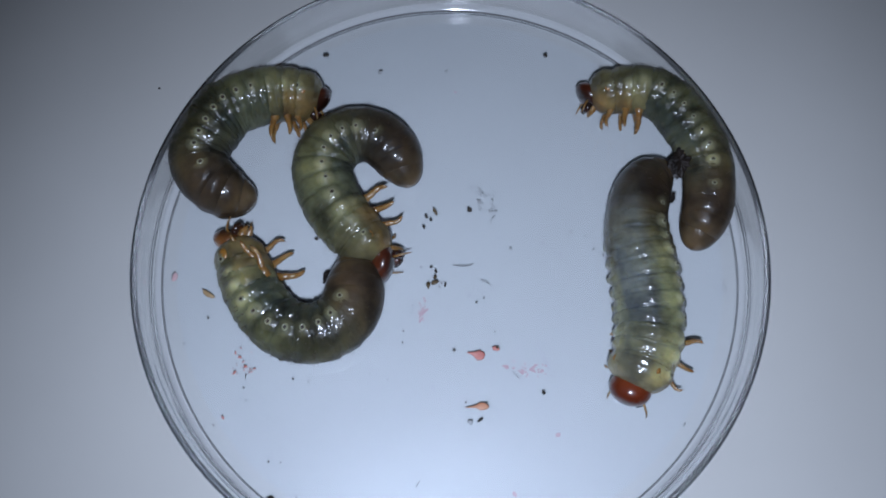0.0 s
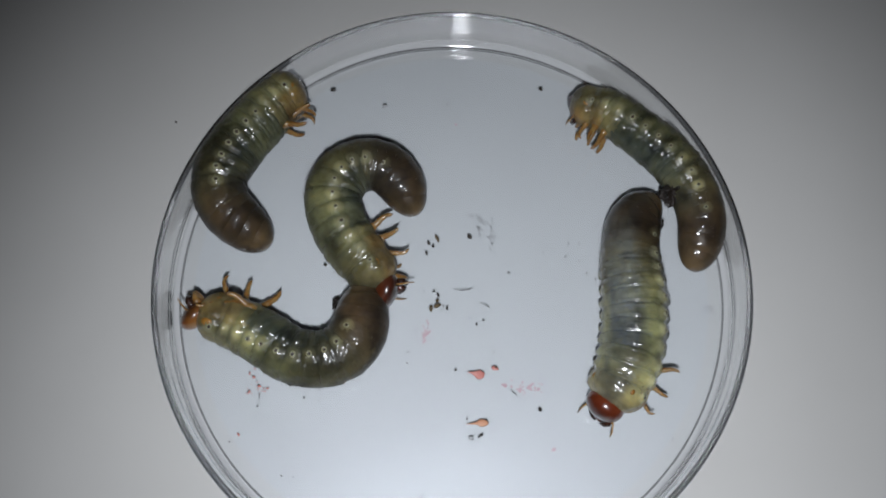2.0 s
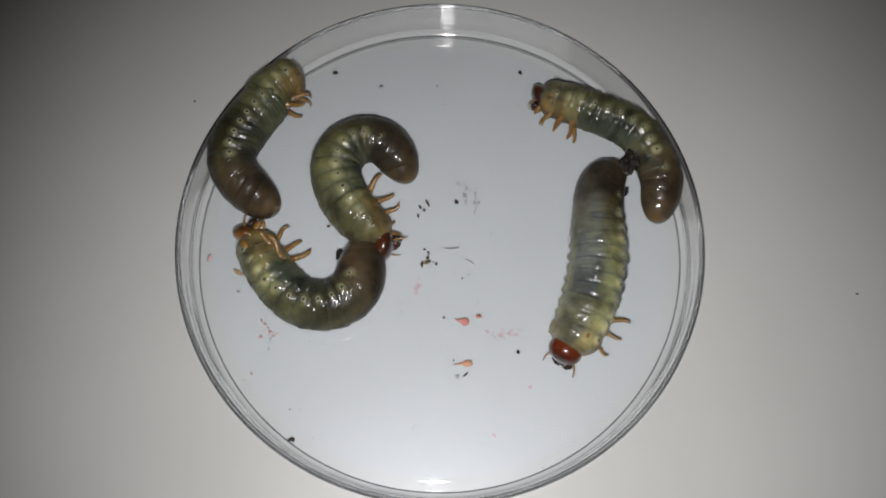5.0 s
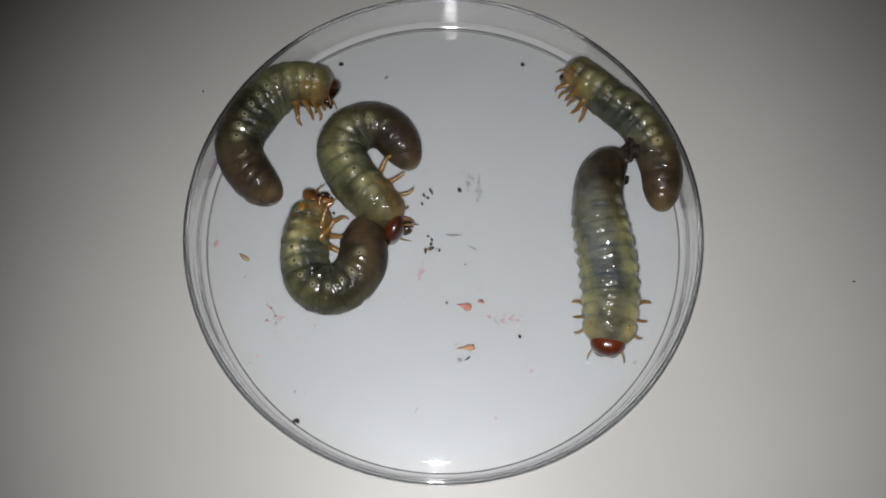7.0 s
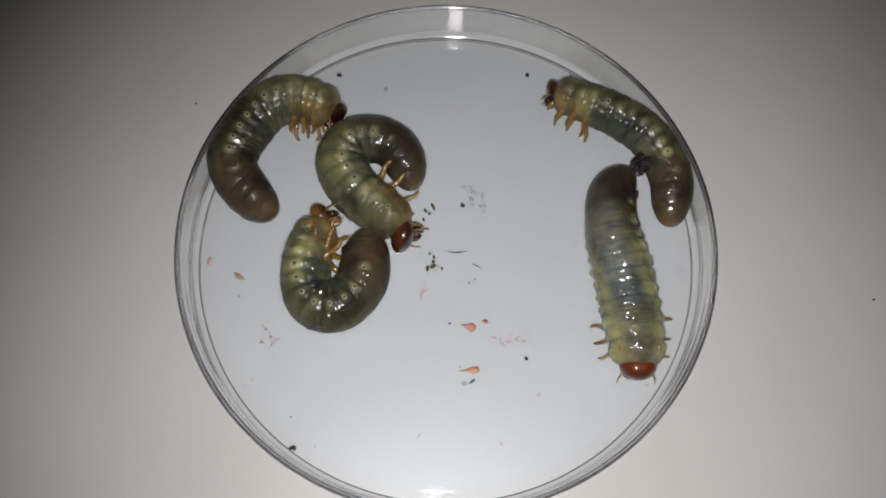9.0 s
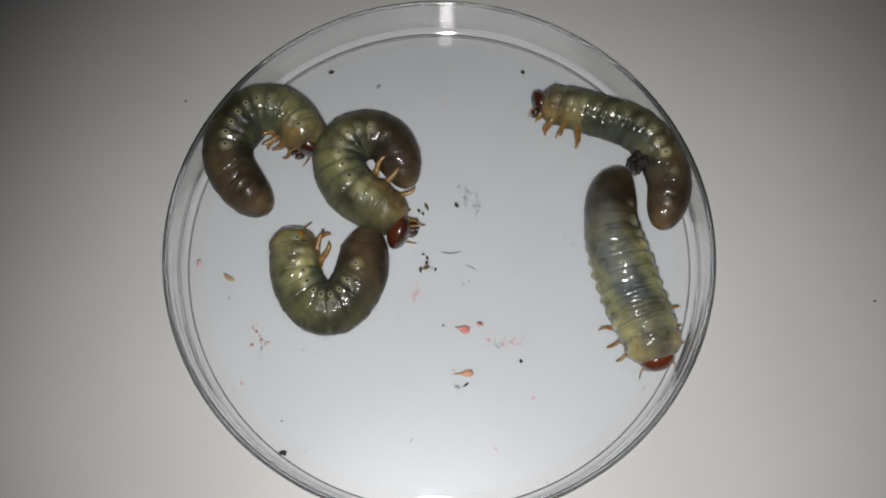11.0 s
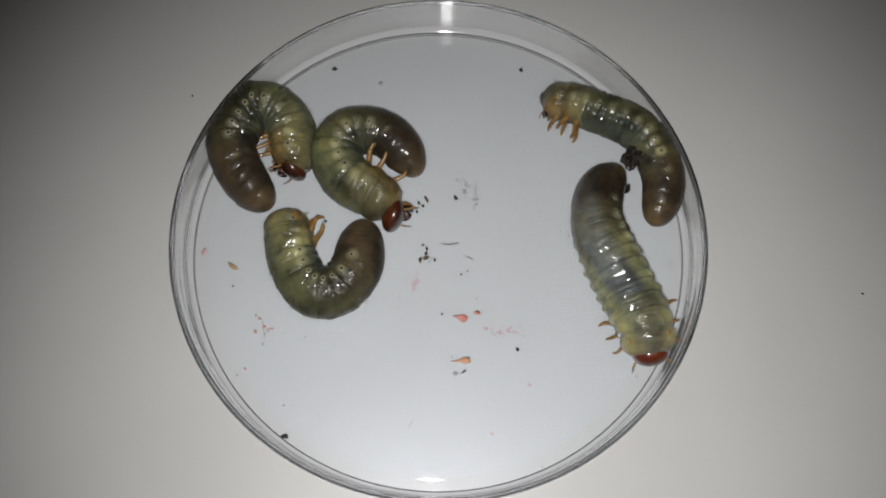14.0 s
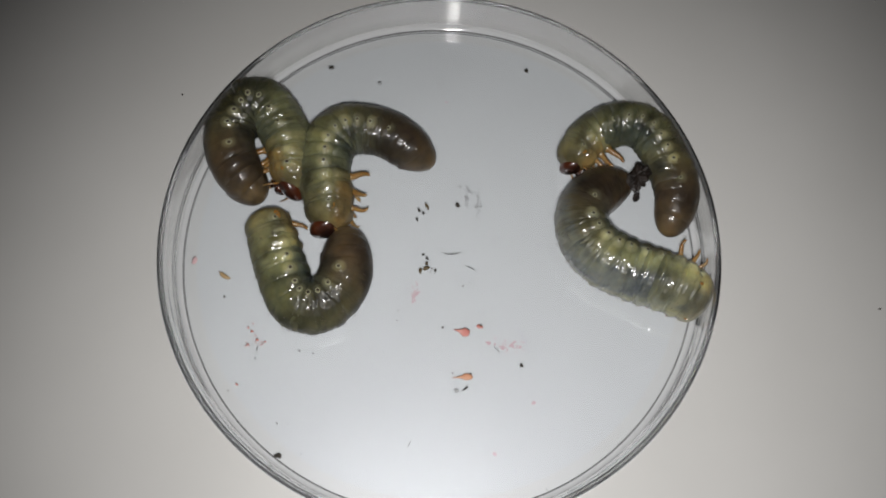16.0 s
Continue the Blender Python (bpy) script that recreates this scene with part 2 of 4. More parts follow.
def shell(name, back, middle, front):
    """Horny head shell, whose brown deepens from the neck towards the mouth, in uneven patches."""
    m, nodes, links, bsdf = material(name)
    apart = nodes.new("ShaderNodeSeparateXYZ")
    links.new(nodes.new("ShaderNodeTexCoord").outputs["Generated"], apart.inputs[0])
    n = noise_of(nodes, links, 520, 3.0)
    along = math_node(nodes, links, "MULTIPLY_ADD", n.outputs["Fac"], 0.45, math_node(nodes, links, "SUBTRACT", apart.outputs["X"], 0.22))
    r = ramp(nodes, links, along, [(0.05, back), (0.5, middle), (0.9, front)])
    links.new(r.outputs["Color"], bsdf.inputs["Base Color"])
    bsdf.inputs["Roughness"].default_value = 0.3
    bsdf.inputs["Subsurface Weight"].default_value = 0.25
    bsdf.inputs["Subsurface Radius"].default_value = (1.0, 0.4, 0.15)
    bsdf.inputs["Subsurface Scale"].default_value = 0.0006
    bsdf.inputs["Coat Weight"].default_value = 0.9
    bsdf.inputs["Coat Roughness"].default_value = 0.17
    dimple = noise_of(nodes, links, 2200, 2.0)
    bump(nodes, links, bsdf, dimple.outputs["Fac"], 0.6, 0.06 * MM)
    return m


AMBER_SHELL = shell("orange_brown_head_shell", (0.36, 0.165, 0.034), (0.20, 0.075, 0.018), (0.022, 0.010, 0.006))
DARK_SHELL = shell("brown_head_shell", (0.125, 0.032, 0.010), (0.065, 0.016, 0.007), (0.022, 0.009, 0.006))
HEAD_SHELL = shell("amber_head_shell", (0.20, 0.043, 0.012), (0.135, 0.025, 0.008), (0.05, 0.012, 0.006))
PLATE = plain("orange_horny_plate", (0.30, 0.135, 0.018), (0.40, 0.20, 0.035), 0.35, 700, 0.03, sss=0.4, coat=0.6)
JAW = plain("black_brown_jaw", (0.015, 0.008, 0.006), (0.05, 0.02, 0.012), 0.25, 500, 0.02, coat=0.6)
CLAW = plain("brown_claw", (0.09, 0.042, 0.013), (0.15, 0.075, 0.022), 0.3, 640, 0.02, coat=0.5)
AMBER = plain("amber_leg", (0.21, 0.105, 0.022), (0.37, 0.225, 0.075), 0.3, 640, 0.05, sss=0.8, coat=0.8)
PALE_RING = plain("pale_spiracle_ring", (0.27, 0.27, 0.165), (0.34, 0.33, 0.20), 0.35, 900, sss=0.3, coat=0.5)
DARK_PORE = plain("dark_spiracle_pore", (0.02, 0.014, 0.01), (0.05, 0.03, 0.02), 0.5, 900)
BRISTLE = plain("brown_bristle", (0.08, 0.05, 0.03), (0.14, 0.09, 0.05), 0.5, 500)
CRUMB = plain("dark_crumb", (0.02, 0.017, 0.015), (0.07, 0.055, 0.04), 0.7, 900, 0.08)
BROWN_CRUMB = plain("brown_crumb", (0.06, 0.045, 0.02), (0.16, 0.11, 0.05), 0.7, 900, 0.08)
RED_SCRAP = plain("coral_red_scrap", (0.60, 0.20, 0.17), (0.68, 0.31, 0.26), 0.45, 600, 0.04)
ORANGE_SCRAP = plain("orange_scrap", (0.62, 0.27, 0.14), (0.70, 0.42, 0.27), 0.45, 600, 0.04)
PINK_SCRAP = plain("pale_pink_smear", (0.62, 0.37, 0.38), (0.66, 0.48, 0.49), 0.5, 500, 0.02)
TAN_SCRAP = plain("tan_scrap", (0.40, 0.27, 0.13), (0.52, 0.38, 0.20), 0.5, 600, 0.05)
FINE_SPECK = plain("dark_grey_speck", (0.07, 0.065, 0.06), (0.16, 0.15, 0.14), 0.7, 900)
GREY_SPECK = plain("grey_smudge", (0.40, 0.41, 0.42), (0.50, 0.51, 0.52), 0.7, 900)
FAINT_STAIN = plain("faint_stain", (0.56, 0.54, 0.54), (0.63, 0.61, 0.62), 0.6, 700)
DARK_LITTER = plain("dark_frass", (0.005, 0.003, 0.002), (0.018, 0.010, 0.006), 0.6, 700, 0.2, coat=0.06)


# ---------------------------------------------------------------- building
def mesh_of(name, verts, faces, material, smooth=True):
    me = bpy.data.meshes.new(name)
    me.from_pydata([tuple(v) for v in verts], [], faces)
    for m in (material if isinstance(material, (list, tuple)) else [material]):
        me.materials.append(m)
    me.polygons.foreach_set("use_smooth", [smooth] * len(me.polygons))
    me.update()
    return me


def part(name, verts, faces, material, parent, label="", smooth=True):
    ob = new(name, mesh_of(name, verts, faces, material, smooth))
    ob.parent = parent
    return tagged(ob, label)


def rings(n, rows, closed=True, offset=0):
    """Quads between rows of n points each."""
    out = []
    for j in range(rows - 1):
        for i in range(n if closed else n - 1):
            a, b = offset + j * n + i, offset + j * n + (i + 1) % n
            out.append((a, b, b + n, a + n))
    return out


def tube(points, radii, n=8):
    """A round rod through the points, with its own thickness at each."""
    verts, faces = [], []
    pts = [Vector(p) for p in points]
    side = Vector((0.31, 0.87, 0.38))
    for k, p in enumerate(pts):
        d = (pts[min(k + 1, len(pts) - 1)] - pts[max(k - 1, 0)]).normalized()
        a = (side - d * side.dot(d)).normalized()
        b = d.cross(a)
        for i in range(n):
            w = 2 * math.pi * i / n
            verts.append(p + (a * math.cos(w) + b * math.sin(w)) * radii[k])
    faces = rings(n, len(pts))
    faces.append(tuple(range(n - 1, -1, -1)))
    faces.append(tuple(range((len(pts) - 1) * n, len(pts) * n)))
    return verts, faces


def lathe(profile, n=160):
    """A closed ring-shaped solid: the closed profile (radius, height) swept round the z axis; radius 0 points close to the axis."""
    verts, faces = [], []
    m = len(profile)
    for i in range(n):
        w = 2 * math.pi * i / n
        verts += [(r * math.cos(w), r * math.sin(w), z) for r, z in profile]
    for i in range(n):
        for j in range(m - 1):
            a, b = i * m + j, ((i + 1) % n) * m + j
            faces.append((a, b, b + 1, a + 1))
    return verts, faces


# ---------------------------------------------------------------- the room
def slab(name, x0, x1, y0, y1, z0, z1, material, label):
    verts = [(x, y, z) for z in (z0, z1) for y in (y0, y1) for x in (x0, x1)]
    faces = [(0, 2, 3, 1), (4, 5, 7, 6), (0, 1, 5, 4), (2, 6, 7, 3), (0, 4, 6, 2), (1, 3, 7, 5)]
    ob = new(name, mesh_of(name, verts, faces, material, False))
    return tagged(ob, label, kind="structure")


GROUND = -0.0013
slab("floor", -1.6, 1.6, -1.4, 1.8, GROUND - 0.80, GROUND - 0.75, FLOOR_WOOD, "dim wooden floor under the table")
slab("ceiling", -1.6, 1.6, -1.4, 1.8, 1.75, 1.80, WALL_PAINT, "dim painted ceiling over the table")
slab("wall_north", -1.6, 1.6, 1.8, 1.9, GROUND - 0.80, 1.80, WALL_PAINT, "dim painted wall behind the table")
slab("wall_south", -1.6, 1.6, -1.5, -1.4, GROUND - 0.80, 1.80, WALL_PAINT, "dim painted wall behind the viewer")
slab("wall_east", 1.6, 1.7, -1.5, 1.9, GROUND - 0.80, 1.80, WALL_PAINT, "dim painted wall beside the table")
slab("wall_west", -1.7, -1.6, -1.5, 1.9, GROUND - 0.80, 1.80, WALL_PAINT, "dim painted wall beside the table")


def table():
    root = tagged(new("table"), "plain white table with a smooth matt top", "table")
    root.location = (0, 0, GROUND)

    def box(name, x0, x1, y0, y1, z0, z1, bevel):
        bm = bmesh.new()
        bmesh.ops.create_cube(bm, size=1)
        for v in bm.verts:
            v.co = Vector((x0 + (v.co.x + 0.5) * (x1 - x0), y0 + (v.co.y + 0.5) * (y1 - y0), z0 + (v.co.z + 0.5) * (z1 - z0)))
        bmesh.ops.bevel(bm, geom=bm.edges[:], offset=bevel, segments=2, affect="EDGES")
        me = bpy.data.meshes.new(name)
        bm.to_mesh(me)
        bm.free()
        me.materials.append(WHITE_TOP)
        ob = new(name, me)
        ob.parent = root
    box("tabletop", -0.6, 0.6, -0.4, 0.4, -0.03, 0.0, 0.003)
    for x in (-0.55, 0.51):
        for y in (-0.35, 0.31):
            box("leg", x, x + 0.04, y, y + 0.04, -0.75, -0.03, 0.002)


table()


# ---------------------------------------------------------------- the dish
def petri_dish():
    inner = [(0.0, 0.0), (20.0, 0.0), (40.6, 0.0), (40.95, -0.05), (41.6, -0.085), (42.25, -0.07), (42.66, 0.0), (42.80, 0.02), (42.96, 0.09), (43.14, 0.20), (43.36, 0.38), (43.56, 0.66), (43.70, 1.1), (43.98, 3.6), (44.06, 5.3), (44.16, 5.45), (44.26, 6.7), (44.3, 6.95)]
    rim = [(44.37, 7.2), (44.5, 7.39), (44.68, 7.48), (44.84, 7.5), (45.0, 7.47), (45.18, 7.36), (45.3, 7.16), (45.34, 6.9)]
    outer = [(45.3, 5.4), (45.16, 5.2), (45.1, 1.3), (44.92, 1.1), (44.88, -0.4), (44.8, -0.65), (44.6, -0.82), (44.35, -0.88), (43.75, -0.9), (43.65, -1.2), (43.5, -1.25), (43.05, -1.25), (42.9, -1.2), (42.8, -0.9), (20.0, -0.9), (0.0, -0.9)]
    profile = [(r * MM, z * MM) for r, z in inner + rim + outer]
    verts, faces = lathe(profile, 220)
    root = tagged(new("petri_dish"), "round clear plastic petri dish, open, standing on the white table", "petri dish")
    ob = part("dish_body", verts, faces, [CLEAR, CLEAR_EDGE, RIM_REFRACTION_TINT, CORNER_GLEAM, UPPER_WALL, FLOOR_REFRACTION_TINT], root, "clear polystyrene base with a low upright wall")
    bm = bmesh.new()
    bm.from_mesh(ob.data)
    bmesh.ops.remove_doubles(bm, verts=bm.verts[:], dist=1e-6)
    bmesh.ops.recalc_face_normals(bm, faces=bm.faces[:])
    for f in bm.faces:
        c = f.calc_center_median()
        reach = math.hypot(c.x, c.y)
        # the corner carries painted refraction: slot 5 its dark line, slot 3 its gleam
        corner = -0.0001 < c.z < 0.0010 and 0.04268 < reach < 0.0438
        # slot 2 paints the rim's dark refraction line
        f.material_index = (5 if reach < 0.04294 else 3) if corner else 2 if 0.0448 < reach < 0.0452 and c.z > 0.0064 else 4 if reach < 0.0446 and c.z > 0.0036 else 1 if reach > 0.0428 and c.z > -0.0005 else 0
    # a shallow ring runs round the floor before the corner
        if -0.0002 < c.z < 0.0 and 0.0406 < reach < 0.0427:
            f.material_index = 1
    # the flat floor keeps its own flat shading
    for e in bm.edges:
        if len(e.link_faces) == 2 and any(f.normal.z**2 > 0.9999 for f in e.link_faces):
            e.smooth = False
        elif len(e.link_faces) == 2 and e.calc_face_angle(0) > 0.6:
            e.smooth = False
    bm.to_mesh(ob.data)
    bm.free()
    ob.visible_shadow = False
    return root


petri_dish()

# ---------------------------------------------------------------- the larvae
# stations along the body: part name, centre, half length, thickness (shares of length and girth), shape, folds
STATIONS = [
    ("tail_sac", 0.080, 0.080, 0.93, 6.0, 0), ("tail_segment", 0.128, 0.088, 0.95, 6.0, 0), ("tail_segment", 0.176, 0.088, 0.97, 6.0, 0),
    ("tail_segment", 0.222, 0.088, 0.985, 6.0, 0), ("tail_segment", 0.267, 0.088, 0.99, 5.0, 0),
    ("abdomen_segment", 0.312, 0.091, 1.00, 4.0, 2), ("abdomen_segment", 0.372, 0.089, 1.01, 4.0, 3), ("abdomen_segment", 0.432, 0.089, 1.02, 4.0, 3),
    ("abdomen_segment", 0.492, 0.089, 1.03, 4.0, 3), ("abdomen_segment", 0.552, 0.089, 1.03, 4.0, 3), ("abdomen_segment", 0.612, 0.089, 1.02, 4.0, 3),
    ("abdomen_segment", 0.670, 0.087, 1.01, 4.0, 3), ("thorax_segment", 0.730, 0.084, 1.00, 4.0, 2), ("thorax_segment", 0.786, 0.080, 0.97, 3.6, 2),
    ("thorax_segment", 0.842, 0.086, 0.91, 3.4, 1),
]


def skins(tone, length, seed, gut_tone, back_gut):
    made = []
    for _, c, h, _, _, _ in STATIONS:
        gut = float(np.interp(c, (0.20, 0.30, 0.37, 0.55, 0.67, 0.73), (0.15, 0.5, 0.85, 0.95, 0.85, 0.55)))
        pale = 0.0 if c < 0.2 or 0.25 < c < 0.3 else 0.45 if c < 0.3 else 1.0
        wet = 0.55 if c < 0.2 else 0.8 if c < 0.3 else 1.0
        made.append(skin("larva_skin", (c - h) / 0.9, (c + h) / 0.9, gut, pale, wet, 1 + (tone - 1) * min(max((c - (0.20 if back_gut > 1 else 0.12)) / 0.26, 0), 1), (c * length * MM, seed * 0.013, seed * 0.031), gut_tone, back_gut))
    return made


CENTRES = [row[1] for row in STATIONS]
SPIRACLE = 1.36


def swell(s, w, seed):
    """How far the skin stands out at share s of the body and angle w from the middle of the back: rings, cross folds,
    a lobe round each breathing pore and a lower row of lobes above the legs."""
    k = float(np.interp(s, CENTRES, range(len(CENTRES))))
    p = k - round(k)
    soft = min(max((s - 0.25) / 0.10, 0.0), 1.0)
    side = abs(math.remainder(w, 2 * math.pi))
    back = max(0.0, min(1.0, (1.30 - side) / 0.5))
    jag = noise.noise(Vector((s * 9 + seed, 1.7 * math.cos(w), 1.7 * math.sin(w))))
    out = -0.024 * math.exp(-(((0.5 - abs(p)) / 0.12) ** 2))
    out -= 0.030 * back * (1 - abs(math.sin(math.pi * (3 * p + 0.18 * jag + 0.5))) ** 0.7)
    out += 0.070 * math.exp(-(((side - SPIRACLE) / 0.24) ** 2) - (p / 0.27) ** 2)
    out += 0.050 * math.exp(-(((side - 1.88) / 0.20) ** 2) - ((abs(p) - 0.06) / 0.30) ** 2)
    out -= 0.030 * math.exp(-(((side - 1.64) / 0.09) ** 2))
    out += 0.040 * math.exp(-(((side - 2.35) / 0.18) ** 2) - (p / 0.30) ** 2)
    out *= soft
    v = Vector((s * 38 + seed * 7.3, 2.0 * math.cos(w), 2.0 * math.sin(w)))
    return 1 + out + (0.016 + 0.022 * soft) * noise.noise(v) + (0.005 + 0.017 * soft) * noise.noise(v * 2.7) + 0.017 * soft * noise.noise(Vector((v.x * 5.2, v.y * 4, v.z * 4)))


def segment_shape(k, length, girth, stern, seed, n=84, m=46):
    """One soft ring of the body along x, its back towards +z, drawn in at both ends under its neighbours."""
    name, centre, half, thick, power, folds = STATIONS[k]
    verts = []
    for j in range(m + 1):
        u = -math.cos(math.pi * j / m)
        u = math.copysign(abs(u) ** 0.9, u)
        fall = max(1 - (max(u, 0.0) if k == 0 else abs(u)) ** power, 0.0) ** 0.5
        if k == len(STATIONS) - 1 and u > 0:
            fall = max(1 - u**2.25, 0.0) ** 0.5
        s = centre + u * half
        wide = thick if k == len(STATIONS) - 1 else float(np.interp(s, CENTRES, [row[3] for row in STATIONS]))
        # the tail end is rounded off
        wide *= max(1 - max((0.20 - s) / 0.20, 0.0) ** 2.5, 0.0) ** 0.5
        wide *= girth * (1 + (stern - 1) * min(max((0.45 - s) / 0.2, 0), 1))
        for i in range(n):
            w = 2 * math.pi * i / n
            r = wide * fall * swell(s, w, seed)
            verts.append((u * half * length, math.sin(w) * r, math.cos(w) * r * (0.97 if math.cos(w) > 0 else 0.95)))
    return verts, rings(n, m + 1)


def spiracle(parent, girth, centre, seed, sign):
    """A pale raised ring with a dark breathing pore, on the flank."""
    w = sign * SPIRACLE
    out = Vector((0, math.sin(w), math.cos(w) * 0.97))
    along, across = Vector((1, 0, 0)), Vector((0, math.cos(w), -math.sin(w)))
    base = out * girth * (max(swell(centre + d, w, seed) for d in (-0.006, 0.0, 0.006)) + 0.004)
    verts, faces = [], []
    n = 16
    size = 0.85 + 0.3 * ((seed * 7 + int(centre * 1000)) % 5) / 4
    profile = [(0.52 * size, -0.20), (0.42 * size, -0.01), (0.33 * size, 0.02), (0.29 * size, 0.02), (0.25 * size, -0.01)]
    for r, h in profile:
        for i in range(n):
            v = 2 * math.pi * i / n
            verts.append(base + (along * math.cos(v) * 0.85 + across * math.sin(v)) * r * MM + out * h * MM)
    faces = rings(n, len(profile))
    me = mesh_of("spiracle", verts, faces, [PALE_RING, DARK_PORE])
    ob = new("spiracle", me)
    ob.parent = parent
    bm = bmesh.new()
    bm.from_mesh(me)
    bm.verts.ensure_lookup_table()
    last = [bm.verts[(len(profile) - 1) * n + i] for i in range(n)]
    face = bm.faces.new(last)
    face.material_index = 1
    bmesh.ops.recalc_face_normals(bm, faces=bm.faces[:])
    bm.to_mesh(me)
    bm.free()
    return ob


def bristles(parent, half, girth, seed, count):
    """Short hairs that stand up along the folds of the back and flanks."""
    rng = random.Random(seed)
    verts, faces = [], []
    for _ in range(count):
        w = rng.uniform(-1.7, 1.7)
        u = rng.uniform(-0.5, 0.5)
        out = Vector((rng.uniform(-0.5, 0.2), math.sin(w), math.cos(w))).normalized()
        base = Vector((u * half, math.sin(w) * girth * 0.96, math.cos(w) * girth * 0.93))
        tip = base + out * rng.uniform(0.35, 0.85) * MM
        v, f = tube([base, (base + tip) / 2, tip], [0.027 * MM, 0.02 * MM, 0.006 * MM], 4)
        faces += [tuple(len(verts) + k for k in q) for q in f]
        verts += v
    return part("bristles", verts, faces, BRISTLE, parent, "short brown bristles")


def leg(parent, girth, sign, spread, size, sweep, rng):
    """A stout, arched amber leg of four joints with a small hooked claw, from the underside; spread: degrees out from straight down."""
    a = radians(spread + rng.uniform(-9, 9)) * sign
    down = Vector((0, math.sin(a), -math.cos(a)))
    ahead = Vector((1, 0, 0))
    base = Vector((0, sign * 0.42 * girth, -0.74 * girth)) if spread < 50 else Vector((0, sign * 0.80 * girth, -0.50 * girth))
    bend = rng.uniform(0.8, 1.3)
    reach = [(-0.5, 0, 0.92), (0.3, 0.06, 0.90), (0.95, 0.18, 0.72), (1.15, 0.22, 0.56), (1.5, 0.32, 0.62), (2.05, 0.55 * bend, 0.60), (2.3, 0.66 * bend, 0.46), (2.65, 0.80 * bend, 0.53),
             (3.15, 0.88 * bend, 0.50), (3.4, 0.88 * bend, 0.38), (3.75, 0.80 * bend, 0.44), (4.25, 0.55 * bend, 0.38), (4.6, 0.28 * bend, 0.26), (4.72, 0.18 * bend, 0.12)]
    pts = [(down * d + ahead * (f + 0.30 * d) * sweep) * size * MM for d, f, _ in reach]
    ob = part("leg", *tube(pts, [0.98 * r * size * MM * rng.uniform(0.95, 1.05) for _, _, r in reach], 12), AMBER, parent, "amber jointed leg")
    ob.location = base
    claw = [pts[-2], pts[-1] + (down * 0.12 - ahead * 0.08 * sweep) * size * MM, pts[-1] + (down * 0.22 - ahead * 0.32 * sweep) * size * MM]
    part("claw", *tube(claw, [0.15 * size * MM, 0.10 * size * MM, 0.02 * size * MM], 6), CLAW, ob, "brown claw")
    return ob, base


def side_plate(parent, girth, sign, turn, size, proud):
    """A small horny amber plate on the flank behind the head."""
    n, verts = 14, []
    w = sign * turn
    out, across = Vector((0, math.sin(w), math.cos(w))), Vector((0, math.cos(w), -math.sin(w)))
    for r, h in ((1.0, -0.30), (0.8, 0.03), (0.4, 0.09), (0.05, 0.10)):
        for i in range(n):
            v = 2 * math.pi * i / n
            verts.append(out * (girth * proud + h * MM) + Vector((0.5 * MM, 0, 0)) + Vector((1, 0, 0)) * math.cos(v) * r * 0.95 * size * MM + across * math.sin(v) * r * 0.65 * size * MM)
    return part("side_plate", verts, rings(n, 4), PLATE, parent, "orange horny plate")


def head_capsule(parent, girth, skull, casing, depth):
    r = girth * skull
    n, m = 40, 26
    verts = []
    for j in range(m + 1):
        u = -math.cos(math.pi * j / m)
        fall = math.sqrt(max(0.0, 1 - u * u))
        for i in range(n):
            w = 2 * math.pi * i / n
            y, z = math.sin(w) * fall, math.cos(w) * fall
            groove = 1 - 0.04 * math.exp(-(y / 0.08) ** 2) * max(z, 0)
            flat = 0.90 if z < 0 else 1.0
            verts.append((u * r * depth, y * r * 1.12 * groove, z * r * 1.08 * flat * groove))
    head = part("head", verts, rings(n, m + 1), casing, parent, "glossy red-brown head capsule")
    r *= 0.84
    for sign in (1, -1):
        pts = [(r * 0.55, sign * r * 0.60, -r * 0.40), (r * 0.95, sign * r * 0.66, -r * 0.52), (r * 1.14, sign * r * 0.48, -r * 0.58), (r * 1.26, sign * r * 0.18, -r * 0.62)]
        part("mandible", *tube(pts, [r * 0.30, r * 0.26, r * 0.17, r * 0.05], 10), JAW, head, "dark curved mandible")
        feeler = [(r * 0.45, sign * r * 0.86, -r * 0.12), (r * 0.75, sign * r * 1.15, -r * 0.10), (r * 1.15, sign * r * 1.34, -r * 0.22), (r * 1.55, sign * r * 1.38, -r * 0.36)]
        part("antenna", *tube(feeler, [r * 0.09, r * 0.075, r * 0.065, r * 0.03], 8), AMBER, head, "thin amber antenna")
        palp = [(r * 0.30, sign * r * 0.40, -r * 0.72), (r * 0.65, sign * r * 0.36, -r * 0.88), (r * 0.95, sign * r * 0.34, -r * 1.00), (r * 1.20, sign * r * 0.22, -r * 1.08)]
        part("palp", *tube(palp, [r * 0.34, r * 0.30, r * 0.17, r * 0.06], 10), AMBER, head, "short amber mouth feeler")
    lip = [(r * 0.72, -r * 0.30, -r * 0.28), (r * 0.98, -r * 0.10, -r * 0.34), (r * 0.98, r * 0.10, -r * 0.34), (r * 0.72, r * 0.30, -r * 0.28)]
    part("labrum", *tube(lip, [r * 0.15, r * 0.24, r * 0.24, r * 0.15], 10), casing, head)
    return head


